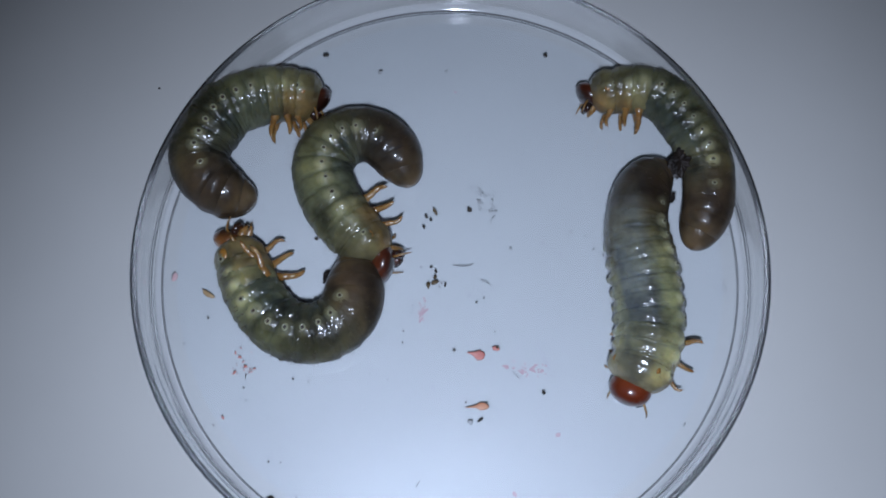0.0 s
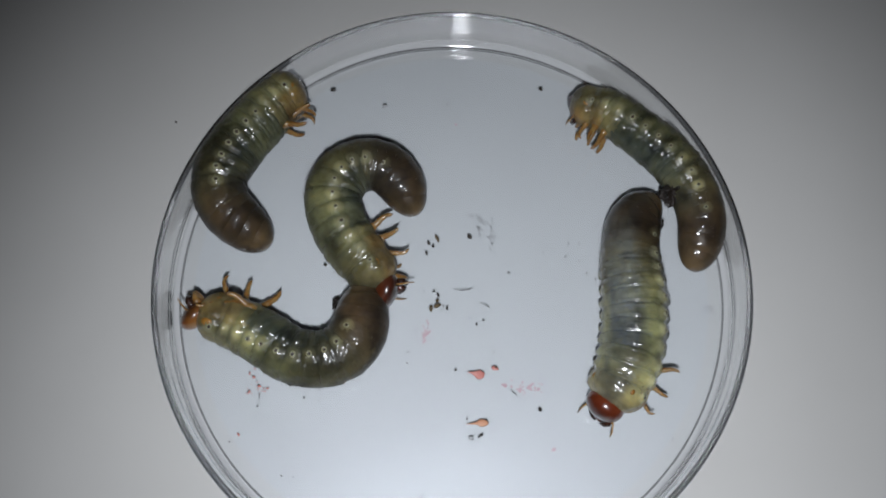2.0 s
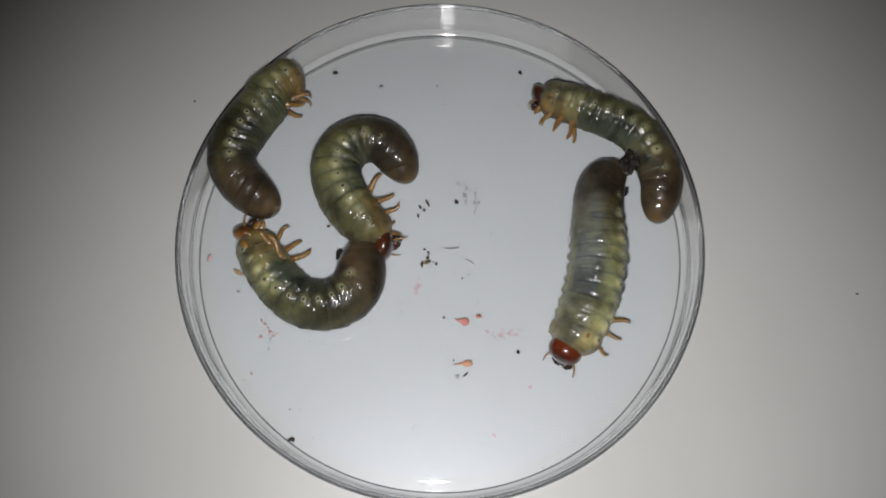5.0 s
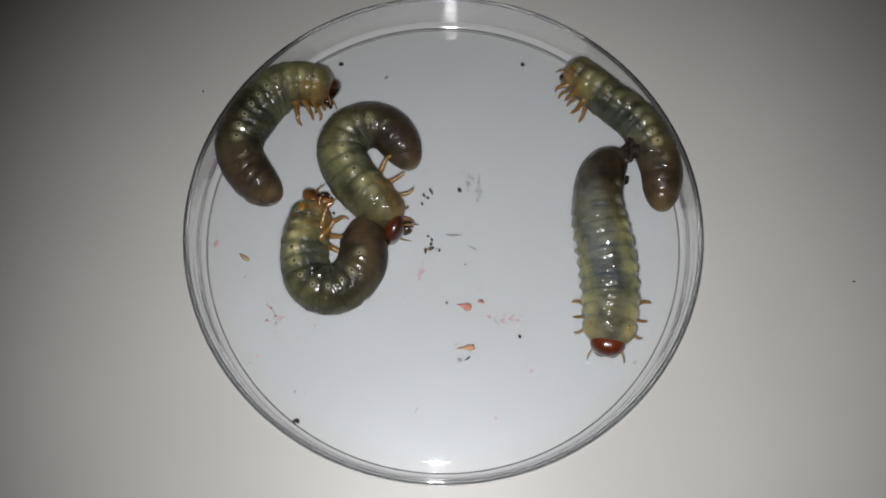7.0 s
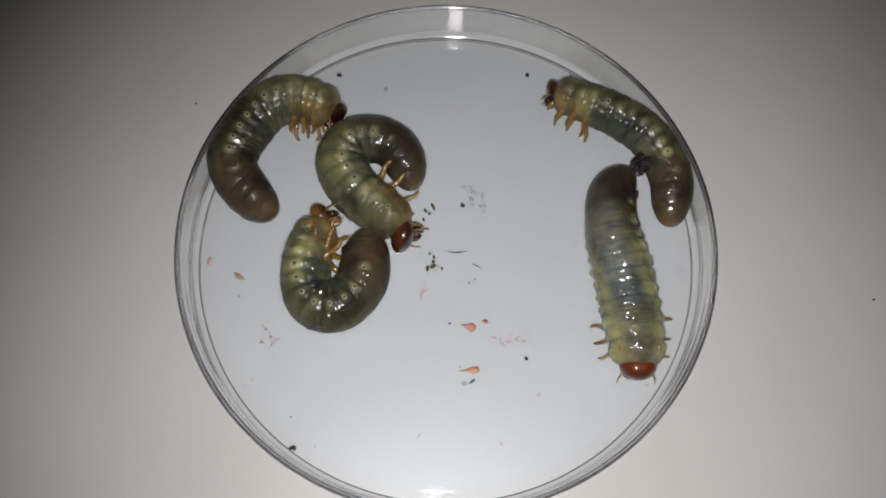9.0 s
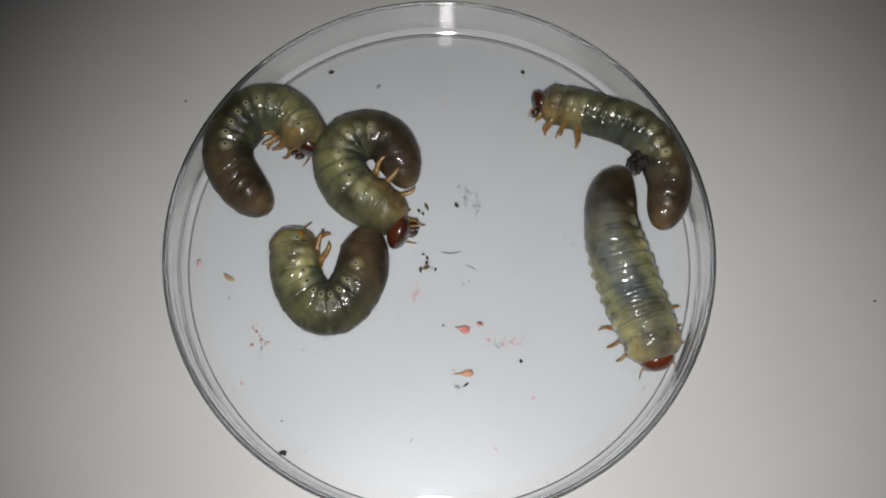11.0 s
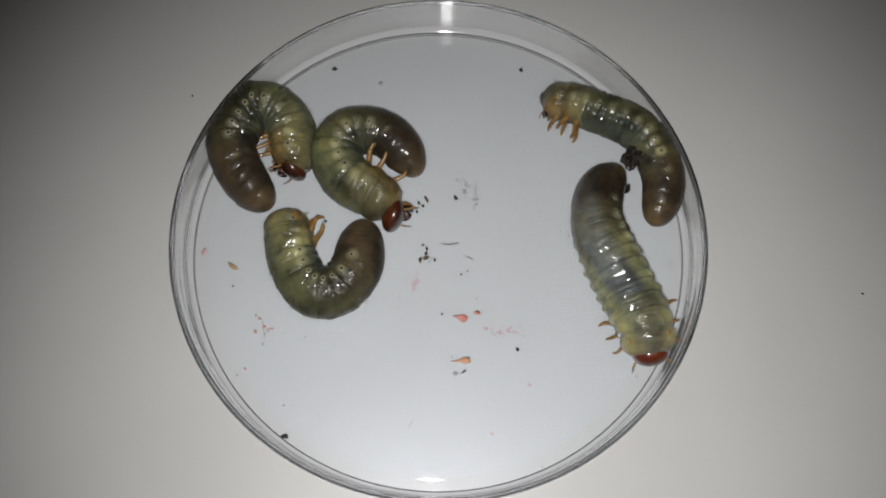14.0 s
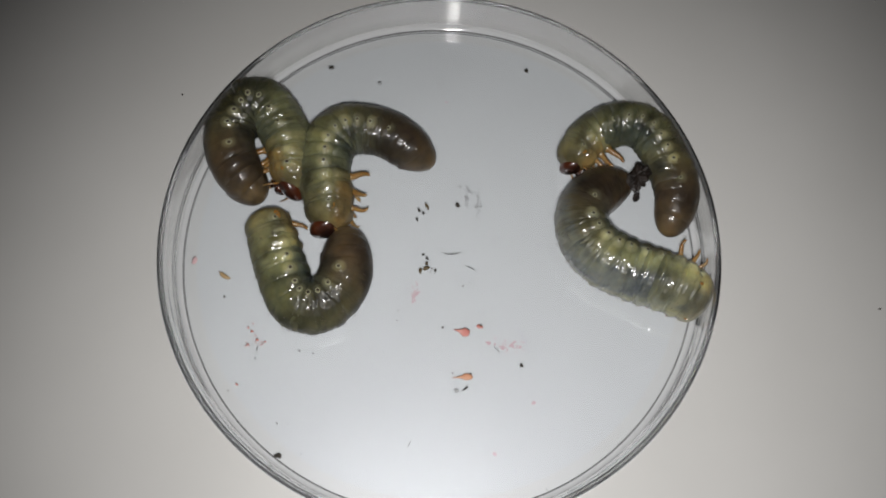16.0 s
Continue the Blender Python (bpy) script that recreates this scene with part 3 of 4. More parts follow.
class Larva:
    """A white grub in rigid segments; at() notes how it lies at a time: the tail's place in mm, the headings in degrees
    at five even steps from the tail to the head, and its length."""

    def __init__(self, girth, length, label, roll_tail, roll_head, spread, seed, tone, legs=0.8, nod=42, stern=1.0, inset=0.0, gut_tone=(0.050, 0.066, 0.060), back_gut=0.5, plate=1.5, skull=0.65, reach=0.905, stretch=0.0, casing=DARK_SHELL):
        self.inset, self.reach, self.stretch = inset * MM, reach, stretch
        self.girth, self.spread = girth * MM, spread
        self.nods, self.folds, self.lays = [(0.0, nod), (16.0, nod)], [(0.0, 0.0), (16.0, 0.0)], [(0.0, 0.0), (16.0, 0.0)]
        self.notes, self.rolls = [], [(0.0, roll_tail, roll_head), (16.0, roll_tail, roll_head)]
        self.root = tagged(new("beetle_grub"), label, "beetle grub", "grubs in the petri dish")
        self.pieces, self.legs, self.tucks = [], [], [(0.0, 0.0), (16.0, 0.0)]
        rng = random.Random(seed)
        coats = skins(tone, length, seed, gut_tone, back_gut)
        for k, (name, centre, half, thick, power, folds) in enumerate(STATIONS):
            g, h = self.girth * thick * max(1 - max((0.20 - centre) / 0.20, 0.0) ** 2.5, 0.0) ** 0.5 * (1 + (stern - 1) * min(max((0.45 - centre) / 0.2, 0), 1)), half * length * MM
            verts, faces = segment_shape(k, length * MM, self.girth, stern, seed)
            piece = part(name, verts, faces, coats[k], self.root)
            if k == 3 or 5 <= k <= 11 or k == 14:
                for sign in (1, -1):
                    spiracle(piece, g, centre, seed, sign)
            if k >= 1:
                bristles(piece, h, g, seed * 100 + k, 28 if k > 4 else 6)
            if k >= 12:
                for sign in (1, -1):
                    self.legs.append((*leg(piece, g, sign, spread, (1.1, 1.0, 0.85)[k - 12] * legs, (-0.55, 0.25, 0.9)[k - 12], rng), rng.uniform(0, 6.28), rng.uniform(1.6, 2.6)))
            if k == 14:
                for sign in (1, -1):
                    side_plate(piece, g, sign, plate, 0.5 if back_gut > 1 else 1.0, 1.03 if casing is AMBER_SHELL else 0.985)
            self.pieces.append((piece, centre, g * 0.94))
        self.head = head_capsule(self.root, self.girth, skull, HEAD_SHELL if back_gut > 1 else casing, 0.86 if back_gut > 1 else 0.66)

    def at(self, t, x, y, *rest):
        self.notes.append((t, x, y, *rest))

    def roll(self, *rows):
        self.rolls = rows

    def tuck(self, *rows):
        """When the head is drawn in under the front: 0 out, 1 hidden."""
        self.tucks = rows

    def fold(self, *rows):
        """When the two hind pairs of legs are laid back along the belly: 0 out, 1 folded."""
        self.folds = rows

    def lay(self, *rows):
        """Degrees by which the row of legs on the far flank lies back (+) or forward (-)."""
        self.lays = rows

    def laid(self, t):
        r = np.array(self.lays)
        return float(np.interp(t, r[:, 0], r[:, 1]))

    def folded(self, t):
        r = np.array(self.folds)
        return float(np.interp(t, r[:, 0], r[:, 1]))

    def nod(self, *rows):
        self.nods = rows

    def nodded(self, t):
        r = np.array(self.nods)
        return float(np.interp(t, r[:, 0], r[:, 1]))

    def tucked(self, t):
        r = np.array(self.tucks)
        return float(np.interp(t, r[:, 0], r[:, 1]))

    def between(self, t):
        """All the numbers of at() at t, gliding from note to note."""
        a = np.array(self.notes)
        ts = a[:, 0]
        k = int(np.clip(np.searchsorted(ts, t) - 1, 0, len(ts) - 2))
        slope = np.gradient(a, ts, axis=0)
        h = ts[k + 1] - ts[k]
        w = min(max((t - ts[k]) / h, 0.0), 1.0)
        h00, h10, h01, h11 = 2 * w**3 - 3 * w**2 + 1, w**3 - 2 * w**2 + w, 3 * w**2 - 2 * w**3, w**3 - w**2
        return h00 * a[k] + h10 * h * 0.7 * slope[k] + h01 * a[k + 1] + h11 * h * 0.7 * slope[k + 1]

    def place(self, t, share, height, nod=0.0):
        row = self.between(t)
        share *= 1 + 0.10 * self.tucked(t) + self.stretch * (1 - self.tucked(t))
        x, y, length = row[1] * MM, row[2] * MM, row[9] * MM
        steps = 120
        s = (np.arange(steps) + 0.5) / steps * share
        way = np.radians(np.interp(s, np.linspace(0, 1, 6), row[3:9]))
        x, y = x + np.cos(way).mean() * share * length, y + np.sin(way).mean() * share * length
        # a curled body lies closer in on its inner side
        turn = (row[8] - row[3]) / 200
        lean = math.radians(float(np.interp(share, np.linspace(0, 1, 6), row[3:9])))
        x, y = x - math.sin(lean) * self.inset * turn * (1.2 - share), y + math.cos(lean) * self.inset * turn * (1.2 - share)
        # against the wall the body leans on it and rides up a little
        reach, room = math.hypot(x, y), 0.0440 - self.girth * (0.95 if share < 0.8 else 0.78)
        height += 0.0018 * min(max((reach - 0.033) / 0.005, 0.0), 1.0)
        if reach > room:
            over = reach - room
            kept = room + 0.0006 * (1 - math.exp(-over / 0.0006))
            x, y = x * kept / reach, y * kept / reach
        heading = math.radians(float(np.interp(share, np.linspace(0, 1, 6), row[3:9])))
        r = np.array(self.rolls)
        tail, front = np.interp(t, r[:, 0], r[:, 1]), np.interp(t, r[:, 0], r[:, 2])
        roll = tail + (front - tail) * min(max((share - 0.15) / 0.7, 0), 1)
        return Matrix.Translation((x, y, height)) @ Matrix.Rotation(heading, 4, "Z") @ Matrix.Rotation(-math.radians(roll), 4, "X") @ Matrix.Rotation(math.radians(nod), 4, "Y")

    def curve(self, piece, share):
        """Gives a segment the bend that the body mostly has there, so that its neighbours run on without a crease."""
        bends, rolls = [], []
        for t in range(17):
            a, b = (self.place(t, share + d, 0.0) for d in (-0.03, 0.03))
            va, vb = a.to_3x3() @ Vector((1, 0, 0)), b.to_3x3() @ Vector((1, 0, 0))
            turn = math.remainder(math.atan2(vb.y, vb.x) - math.atan2(va.y, va.x), 2 * math.pi)
            bends.append(turn / max((b.translation - a.translation).length, 0.5 * MM))
            m = self.place(t, share, 0.0).to_3x3()
            rolls.append(math.atan2(-m[2][1], m[2][2]))
        tight = 1 / (1.3 * self.girth)
        k = min(max(float(np.median(bends)), -tight), tight)
        roll = float(np.median(rolls))
        if abs(k) < 4:
            return
        left, up = Vector((0, math.cos(roll), math.sin(roll))), Vector((0, -math.sin(roll), math.cos(roll)))
        for ob in [piece] + [c for c in piece.children if c.name.startswith("bristles")]:
            me = ob.data
            co = np.array([v.co[:] for v in me.vertices])
            low, high = co.min(axis=0), co.max(axis=0)
            me.use_auto_texspace = False
            me.texspace_location, me.texspace_size = (low + high) / 2, (high - low) / 2
            for v in me.vertices:
                x, side, rise = v.co.x, v.co.dot(left), v.co.dot(up)
                out = 1 / k - side
                v.co = Vector((out * math.sin(k * x), 0, 0)) + left * (1 / k - out * math.cos(k * x)) + up * rise
            me.update()

    def crawl(self):
        for piece, share, _ in self.pieces:
            self.curve(piece, share)
        times = [k * 0.25 for k in range(65)]
        roots = []
        for t in times:
            m = self.place(t, 0.5, 0.0)
            flat = m.to_3x3() @ Vector((1, 0, 0))
            roots.append(Matrix.Translation(m.translation) @ Matrix.Rotation(math.atan2(flat.y, flat.x), 4, "Z"))
        walk(self.root, list(zip(times, roots)))
        for piece, share, height in self.pieces:
            walk(piece, [(t, r.inverted() @ self.place(t, share, height)) for t, r in zip(times, roots)])
        walk(self.head, [(t, r.inverted() @ self.place(t, self.reach - 0.10 * self.tucked(t), self.girth * 0.70, self.nodded(t))) for t, r in zip(times, roots)])
        for number, (ob, base, phase, period) in enumerate(self.legs):
            rows = []
            for t in times:
                swing = 9 * math.sin(2 * math.pi * t / period + phase) + 5 * math.sin(2 * math.pi * t / (period * 0.43) + 2 * phase)
                rows.append((t, Matrix.Translation(base) @ pose(0, 0, 0, swing * 0.4, swing + (68 * self.folded(t) if number < 4 else 0) + (self.laid(t) if number % 2 else 0), 0)))
            walk(ob, rows)


larva_a = Larva(4.55, 38, "plump grey-green beetle grub with dark brown tail against the wall", 72, 72, 22, 1, 0.71, legs=0.74, stern=0.97, inset=0.55, reach=0.890, stretch=0.05, skull=0.60)
larva_b = Larva(4.65, 42, "grey-green beetle grub curled up, with a glossy dark tail", -70, -75, 30, 2, 0.70, legs=0.78, stern=0.93, inset=1.0, reach=0.930, stretch=0.05, skull=0.62)
larva_c = Larva(4.35, 38, "slender grey-green beetle grub bent into a U", 80, 100, 26, 3, 0.81, legs=0.82, stern=1.06, inset=0.6, back_gut=0.15, reach=0.930, stretch=0.03, skull=0.60, casing=AMBER_SHELL)
larva_d = Larva(3.95, 38, "grey-green beetle grub stretched along the wall, brown tail", -75, -70, 24, 4, 0.82, back_gut=0.35, legs=0.74, reach=0.912, stretch=0.065, skull=0.60)
larva_e = Larva(4.8, 40, "long beetle grub lying belly down, with a red-brown head", -40, -12, 74, 5, 1.5, legs=0.60, stern=0.95, gut_tone=(0.130, 0.148, 0.146), back_gut=1.4, plate=0.85, skull=0.56, reach=0.926)
larva_a.tuck((0, 0), (1.0, 0.1), (1.5, 1), (5.4, 1), (7.0, 0), (16, 0))
larva_b.tuck((0, 0), (14.3, 0), (15.2, 0.2), (16, 0.25))
larva_c.tuck((0, 0), (9.4, 0), (11.2, 0.6), (13.3, 0.6), (14.4, 1), (16, 1))
larva_d.tuck((0, 0), (0.5, 0.2), (1.0, 0.9), (1.5, 0.8), (2.0, 0.35), (2.6, 0.1), (3.2, 0), (5.2, 0), (7.3, 0.35), (8.0, 0.05), (8.5, 0), (13.4, 0), (14.0, 0.3), (14.4, 1), (15.0, 0.8), (16, 0.2))
larva_c.roll((0, 56, 112), (5, 56, 112), (7.5, 76, 104), (9.2, 82, 95), (11.2, 72, 54), (16, 72, 54))
larva_c.fold((0, 0), (9.4, 0), (11.2, -1), (14.2, -1), (15.4, 0.8), (16, 1))
larva_c.lay((0, -98), (5, -98), (7.5, -70), (9.4, -60), (11.2, 0), (14.5, 0), (15.3, 50), (16, 60))
larva_a.fold((0, 0), (1.0, -0.1), (1.5, -0.8), (5.4, -0.8), (7.2, 0), (9.4, 0), (11.2, 0.2), (13.5, -0.2), (16, -0.4))
larva_b.fold((0, -0.35), (9.4, -0.2), (14.3, -0.1), (15.3, -0.6), (16, -0.7))
larva_e.nod((0, 40), (0.5, 24), (1, 14), (2.5, 20), (4.5, 18), (5.5, 18), (7.5, 34), (16, 36))
larva_e.tuck((0, 0), (5.2, 0), (7.4, 0.2), (9.2, 0.15), (11.3, 0.3), (14.1, 0.3), (14.6, 0.8), (15.2, 0.1), (15.6, 0.0), (16, 0.9))
larva_e.roll((0, -40, -22), (5, -35, -24), (7.5, -40, -2), (13.5, -45, 0), (14.5, -55, -15), (15.5, -75, -38), (16, -75, -38))


# ---------------------------------------------------------------- crumbs and stains on the dish floor
def flake(name, x, y, long, wide, turn, high, material, label, category, seed, teardrop=0.0):
    """A small uneven scrap that lies flat on the dish floor, sizes in mm; teardrop: how far a thin tail runs out."""
    rng = random.Random(seed)
    n = 24
    wave = [(k, rng.uniform(0.08, 0.34) / k**0.6, rng.uniform(0, 6.28)) for k in (1, 2, 3, 5, 7)]
    lift = [(1.0, 0.0), (0.95, 0.6), (0.6, 0.95), (0.0, 1.0)]
    verts = []
    for r, h in lift:
        for i in range(n):
            w = 2 * math.pi * i / n
            wob = 1 + sum(q * math.cos(k * w + p) for k, q, p in wave) * (0.4 if teardrop else 1.0)
            back = max(0.0, -math.cos(w))
            px = math.cos(w) * long / 2 * (1 + teardrop * back**3)
            py = math.sin(w) * wide / 2 * (1 - min(teardrop, 1.0) * 0.92 * back**0.5)
            verts.append((px * wob * r * MM, py * wob * r * MM, high * h * rng.uniform(0.75, 1.1) * MM))
    ob = new(name, mesh_of(name, verts, rings(n, len(lift)) + [tuple(range(n - 1, -1, -1))], material))
    ob.matrix_world = pose(x * MM, y * MM, 0.00001, 0, 0, turn)
    return tagged(ob, label, category)


def fibre(x, y, long, turn, bow, label, thick=0.07):
    pts = [((k / 8 - 0.5) * long * MM, bow * (1 - (k / 4 - 1) ** 2) * MM, (thick + 0.01) * MM) for k in range(9)]
    verts, faces = tube(pts, [thick * MM * (0.6 + 0.4 * math.sin(math.pi * k / 8)) for k in range(9)], 6)
    ob = new("fibre", mesh_of("fibre", verts, faces, CRUMB))
    ob.matrix_world = pose(x * MM, y * MM, 0, 0, 0, turn)
    return tagged(ob, label, "fibre")


ON_FLOOR, IN_CLUSTER = "small dark crumb on the dish floor", "dark crumb in a loose cluster"
for k, (x, y, long, wide, turn) in enumerate((
        (-20.0, 34.5, 0.95, 0.55, 20), (15.2, 34.8, 0.70, 0.62, 0), (2.8, 8.4, 0.85, 0.62, -50), (13.4, -19.3, 0.75, 0.45, 115), (4.3, -23.3, 1.0, 0.32, 42))):
    flake("crumb", x, y, long, wide, turn, 0.28, CRUMB, ON_FLOOR, "crumb", k)
for k, (x, y, long, wide, turn) in enumerate((
        (-3.6, 7.2, 0.70, 0.42, -40), (-2.9, 6.7, 0.52, 0.40, 20), (-4.0, 5.5, 0.62, 0.40, -60), (-2.1, -1.4, 0.62, 0.42, 100), (-0.7, -3.5, 0.58, 0.40, 80), (-2.9, -0.8, 0.42, 0.30, 20))):
    flake("crumb", x, y, long, wide, turn, 0.24, CRUMB, IN_CLUSTER, "crumb", k + 10)
for k, (x, y, long, wide, turn) in enumerate(((-2.3, 8.1, 1.15, 0.50, 115), (-2.2, -2.3, 0.70, 0.45, 60), (-2.4, -3.1, 1.05, 0.70, 20), (-3.2, -3.7, 0.95, 0.60, 95))):
    flake("crumb", x, y, long, wide, turn, 0.28, BROWN_CRUMB, "brown crumb in a loose cluster", "crumb", k + 20)
flake("crumb", 3.0, -23.6, 0.85, 0.62, 0, 0.18, GREY_SPECK, "pale brown crumb on the dish floor", "crumb", 16)
flake("crumb", -11.2, 31.6, 0.85, 0.50, 20, 0.15, GREY_SPECK, "small grey crumb on the dish floor", "crumb", 3)
flake("crumb", 33.2, -23.8, 0.55, 0.30, 60, 0.15, GREY_SPECK, "small grey crumb on the dish floor", "crumb", 30)
flake("crumb", -24.7, -34.3, 1.05, 0.85, 30, 0.5, CRUMB, "dark crumb beside the dish wall", "crumb", 17)
flake("crumb", -20.1, 3.5, 0.55, 0.45, 0, 0.25, CRUMB, "tiny dark crumb on the dish floor", "crumb", 18)
flake("red_scrap", 4.1, -14.0, 2.1, 1.45, -14, 0.14, RED_SCRAP, "coral-red drop-shaped scrap with a thin tail", "scrap", 21, 0.7)
flake("red_scrap", 6.6, -12.9, 1.0, 0.72, -15, 0.12, RED_SCRAP, "small coral-red scrap on the dish floor", "scrap", 22)
flake("crumb", 6.8, -12.9, 0.42, 0.35, 0, 0.22, BROWN_CRUMB, "tiny brown crumb on a red scrap", "crumb", 40)
flake("orange_scrap", 4.2, -21.4, 2.4, 1.15, 4, 0.14, ORANGE_SCRAP, "orange wedge-shaped scrap with a thin tail", "scrap", 23, 0.75)
for k, (x, y, long, wide) in enumerate(((8.1, -15.5, 0.85, 0.62), (10.5, -16.1, 0.62, 0.80), (12.0, -16.0, 0.80, 0.55), (13.4, -16.0, 0.50, 0.45), (9.1, -33.3, 0.70, 0.65), (0.8, 28.7, 0.50, 0.45), (15.4, -25.2, 0.80, 0.60))):
    flake("pink_smear", x, y, long, wide, 0, 0.02, PINK_SCRAP, "pale pink smear under the clear dish floor", "smear", k + 25).location.z = GROUND + 0.00002
flake("pink_smear", -40.9, -2.5, 0.9, 1.3, 0, 0.05, PINK_SCRAP, "pink scrap beside the dish wall", "smear", 31)
flake("tan_scrap", -35.7, -5.1, 2.0, 0.8, -35, 0.22, TAN_SCRAP, "tan scrap of shed skin on the dish floor", "scrap", 32)
for k, (x, y, long) in enumerate(((-30.3, -14.5, 0.48), (-30.9, -16.7, 0.50), (-31.0, -13.9, 0.40), (-32.1, -23.2, 0.48), (-29.4, -15.9, 0.55), (-28.2, -16.2, 0.38))):
    flake("red_scrap", x, y, long, long * 0.75, 40 * k, 0.06, RED_SCRAP, "tiny red scrap on the dish floor", "scrap", k + 33)
fibre(1.9, -0.3, 3.1, 2, -0.30, "thin dark curved fibre on the dish floor", 0.055)
fibre(5.2, -3.1, 1.8, -26, 0.15, "thin grey fibre on the dish floor", 0.045)
fibre(-4.4, -32.2, 1.1, 62, 0.05, "short dark fibre on the dish floor", 0.06)
fibre(9.5, -16.9, 1.5, -46, 0.05, "short dark fibre on the dish floor", 0.045)
fibre(-29.3, -17.3, 0.8, 85, 0.02, "short dark fibre on the dish floor", 0.06)


def specks(name, spots, material, label, level=0.0):
    """Many specks too small to pick apart, in one sheet of grains."""
    rng = random.Random(7)
    verts, faces = [], []
    for x, y, size in spots:
        n = 7
        at = len(verts)
        for r, h in ((1.0, 0.0), (0.7, 0.4), (0.15, 0.5)):
            for i in range(n):
                w = 2 * math.pi * i / n
                q = rng.uniform(0.7, 1.2) * size / 2 * r
                verts.append(((x + math.cos(w) * q) * MM, (y + math.sin(w) * q) * MM, (h * min(size * 0.3, 0.03) + 0.005 + level) * MM))
        faces += rings(n, 3, True, at) + [tuple(at + 2 * n + i for i in range(n))]
    ob = new(name, mesh_of(name, verts, faces, material, False))
    return tagged(ob, label, "specks", kind="stuff")


rng = random.Random(11)


def scatter(x, y, count, wide, deep, lean, sizes):
    """A cloud of grains about one spot, drawn out deep along y and leaning over by lean."""
    out = []
    for _ in range(count):
        v = rng.gauss(0, deep)
        out.append((x + rng.gauss(0, wide) + lean * v, y + v, rng.uniform(*sizes)))
    return out


# dried traces that lie under the clear floor
BELOW = GROUND / MM
specks("smear_grains", scatter(-4.1, -7.6, 60, 0.30, 0.70, 0.1, (0.12, 0.45)), PINK_SCRAP, "pale pink smear of fine grains under the clear dish", BELOW)
specks("smear_grains", scatter(13.7, -14.0, 46, 0.16, 0.95, -0.45, (0.12, 0.34)), FAINT_STAIN, "faint grey streak of dried grains under the clear dish", BELOW)
smudge = scatter(3.4, 12.0, 9, 0.22, 0.30, 0, (0.10, 0.22)) + scatter(4.6, 11.7, 12, 0.30, 0.35, 0, (0.10, 0.24)) + scatter(4.5, 9.2, 26, 0.28, 0.85, -0.1, (0.10, 0.26))
smudge += scatter(5.4, 10.6, 12, 0.50, 0.12, 0, (0.08, 0.2)) + scatter(6.3, 8.6, 26, 0.24, 0.95, 0.05, (0.10, 0.26)) + scatter(7.0, 8.3, 10, 0.22, 0.4, 0.3, (0.10, 0.22))
specks("smudge_grains", smudge, GREY_SPECK, "faint grey smudge of fine grains on the dish floor")
specks("dark_specks", (
    (-22.5, -17.6, 0.40), (-20.3, -18.0, 0.32), (-29.5, -18.9, 0.30), (-33.4, -24.2, 0.30), (-25.3, -29.2, 0.42), (-23.6, -29.3, 0.30), (-21.2, -33.9, 0.40), (-1.3, -3.2, 0.28), (-1.6, -3.8, 0.20),
    (3.9, -6.1, 0.42), (5.0, -5.5, 0.30), (-6.8, -10.5, 0.34), (-6.9, -12.2, 0.36), (0.6, -13.3, 0.46), (6.6, -10.5, 0.30), (5.4, -40.4, 0.28), (17.0, -38.7, 0.28), (2.3, -20.8, 0.36), (5.2, -20.9, 0.45),
    (21.5, 2.2, 0.34), (22.9, 1.2, 0.34), (-35.4, -8.7, 0.42), (-11.5, -16.8, 0.28), (-12.1, -21.9, 0.26), (-8.9, -17.6, 0.26)), FINE_SPECK, "fine dark specks scattered over the dish floor")
specks("grey_specks", (
    (-29.0, -20.8, 0.34), (-12.4, -29.9, 0.42), (-3.0, -22.5, 0.40), (-6.5, -37.9, 0.38), (-4.4, -39.2, 0.30), (-7.1, -34.9, 0.30), (-7.2, -39.6, 0.30), (-18.6, -32.8, 0.30), (9.1, 2.1, 0.44), (-5.5, -6.8, 0.40), (-5.6, -7.9, 0.32),
    (-4.4, -0.9, 0.32), (-2.0, -11.9, 0.40), (6.7, -22.3, 0.30), (14.9, -21.6, 0.32), (-0.7, 31.7, 0.54), (27.4, -27.3, 0.30), (18.2, 4.8, 0.46), (14.7, 5.7, 0.32), (18.8, 7.1, 0.38), (20.6, 7.1, 0.28), (20.4, 4.1, 0.28),
    (-38.8, -9.5, 0.32), (-38.8, -16.2, 0.32), (-38.5, -12.7, 0.32), (-6.9, -10.4, 0.30), (-10.3, -11.4, 0.30), (-13.6, -23.7, 0.30)), GREY_SPECK, "fine grey specks scattered over the dish floor")
specks("stain_spots", (
    (-13.5, -23.3, 0.50), (-10.5, -25.6, 0.60), (-9.7, -27.1, 0.50), (-2.4, -18.5, 0.72), (-5.2, -22.3, 0.50), (-5.1, -23.9, 0.65), (14.1, 3.4, 0.70), (16.7, 1.7, 0.72), (2.9, -4.8, 0.62), (-0.8, -7.7, 0.42), (10.0, -13.0, 0.42),
    (13.8, -22.7, 0.52), (15.8, -22.7, 0.50), (15.4, -25.1, 0.85), (17.8, -25.1, 0.50), (-13.2, 32.8, 0.55), (-2.2, 35.3, 0.68), (12.3, -36.0, 0.68), (16.3, -36.0, 0.40), (18.5, -29.4, 0.60), (26.6, -26.9, 0.50), (14.8, -16.8, 0.60)),
    FAINT_STAIN, "faint grey dried spots under the clear dish", BELOW)
specks("red_specks", scatter(-30.0, -15.6, 16, 1.1, 1.1, 0, (0.12, 0.26)), RED_SCRAP, "tiny red specks strewn over the dish floor")
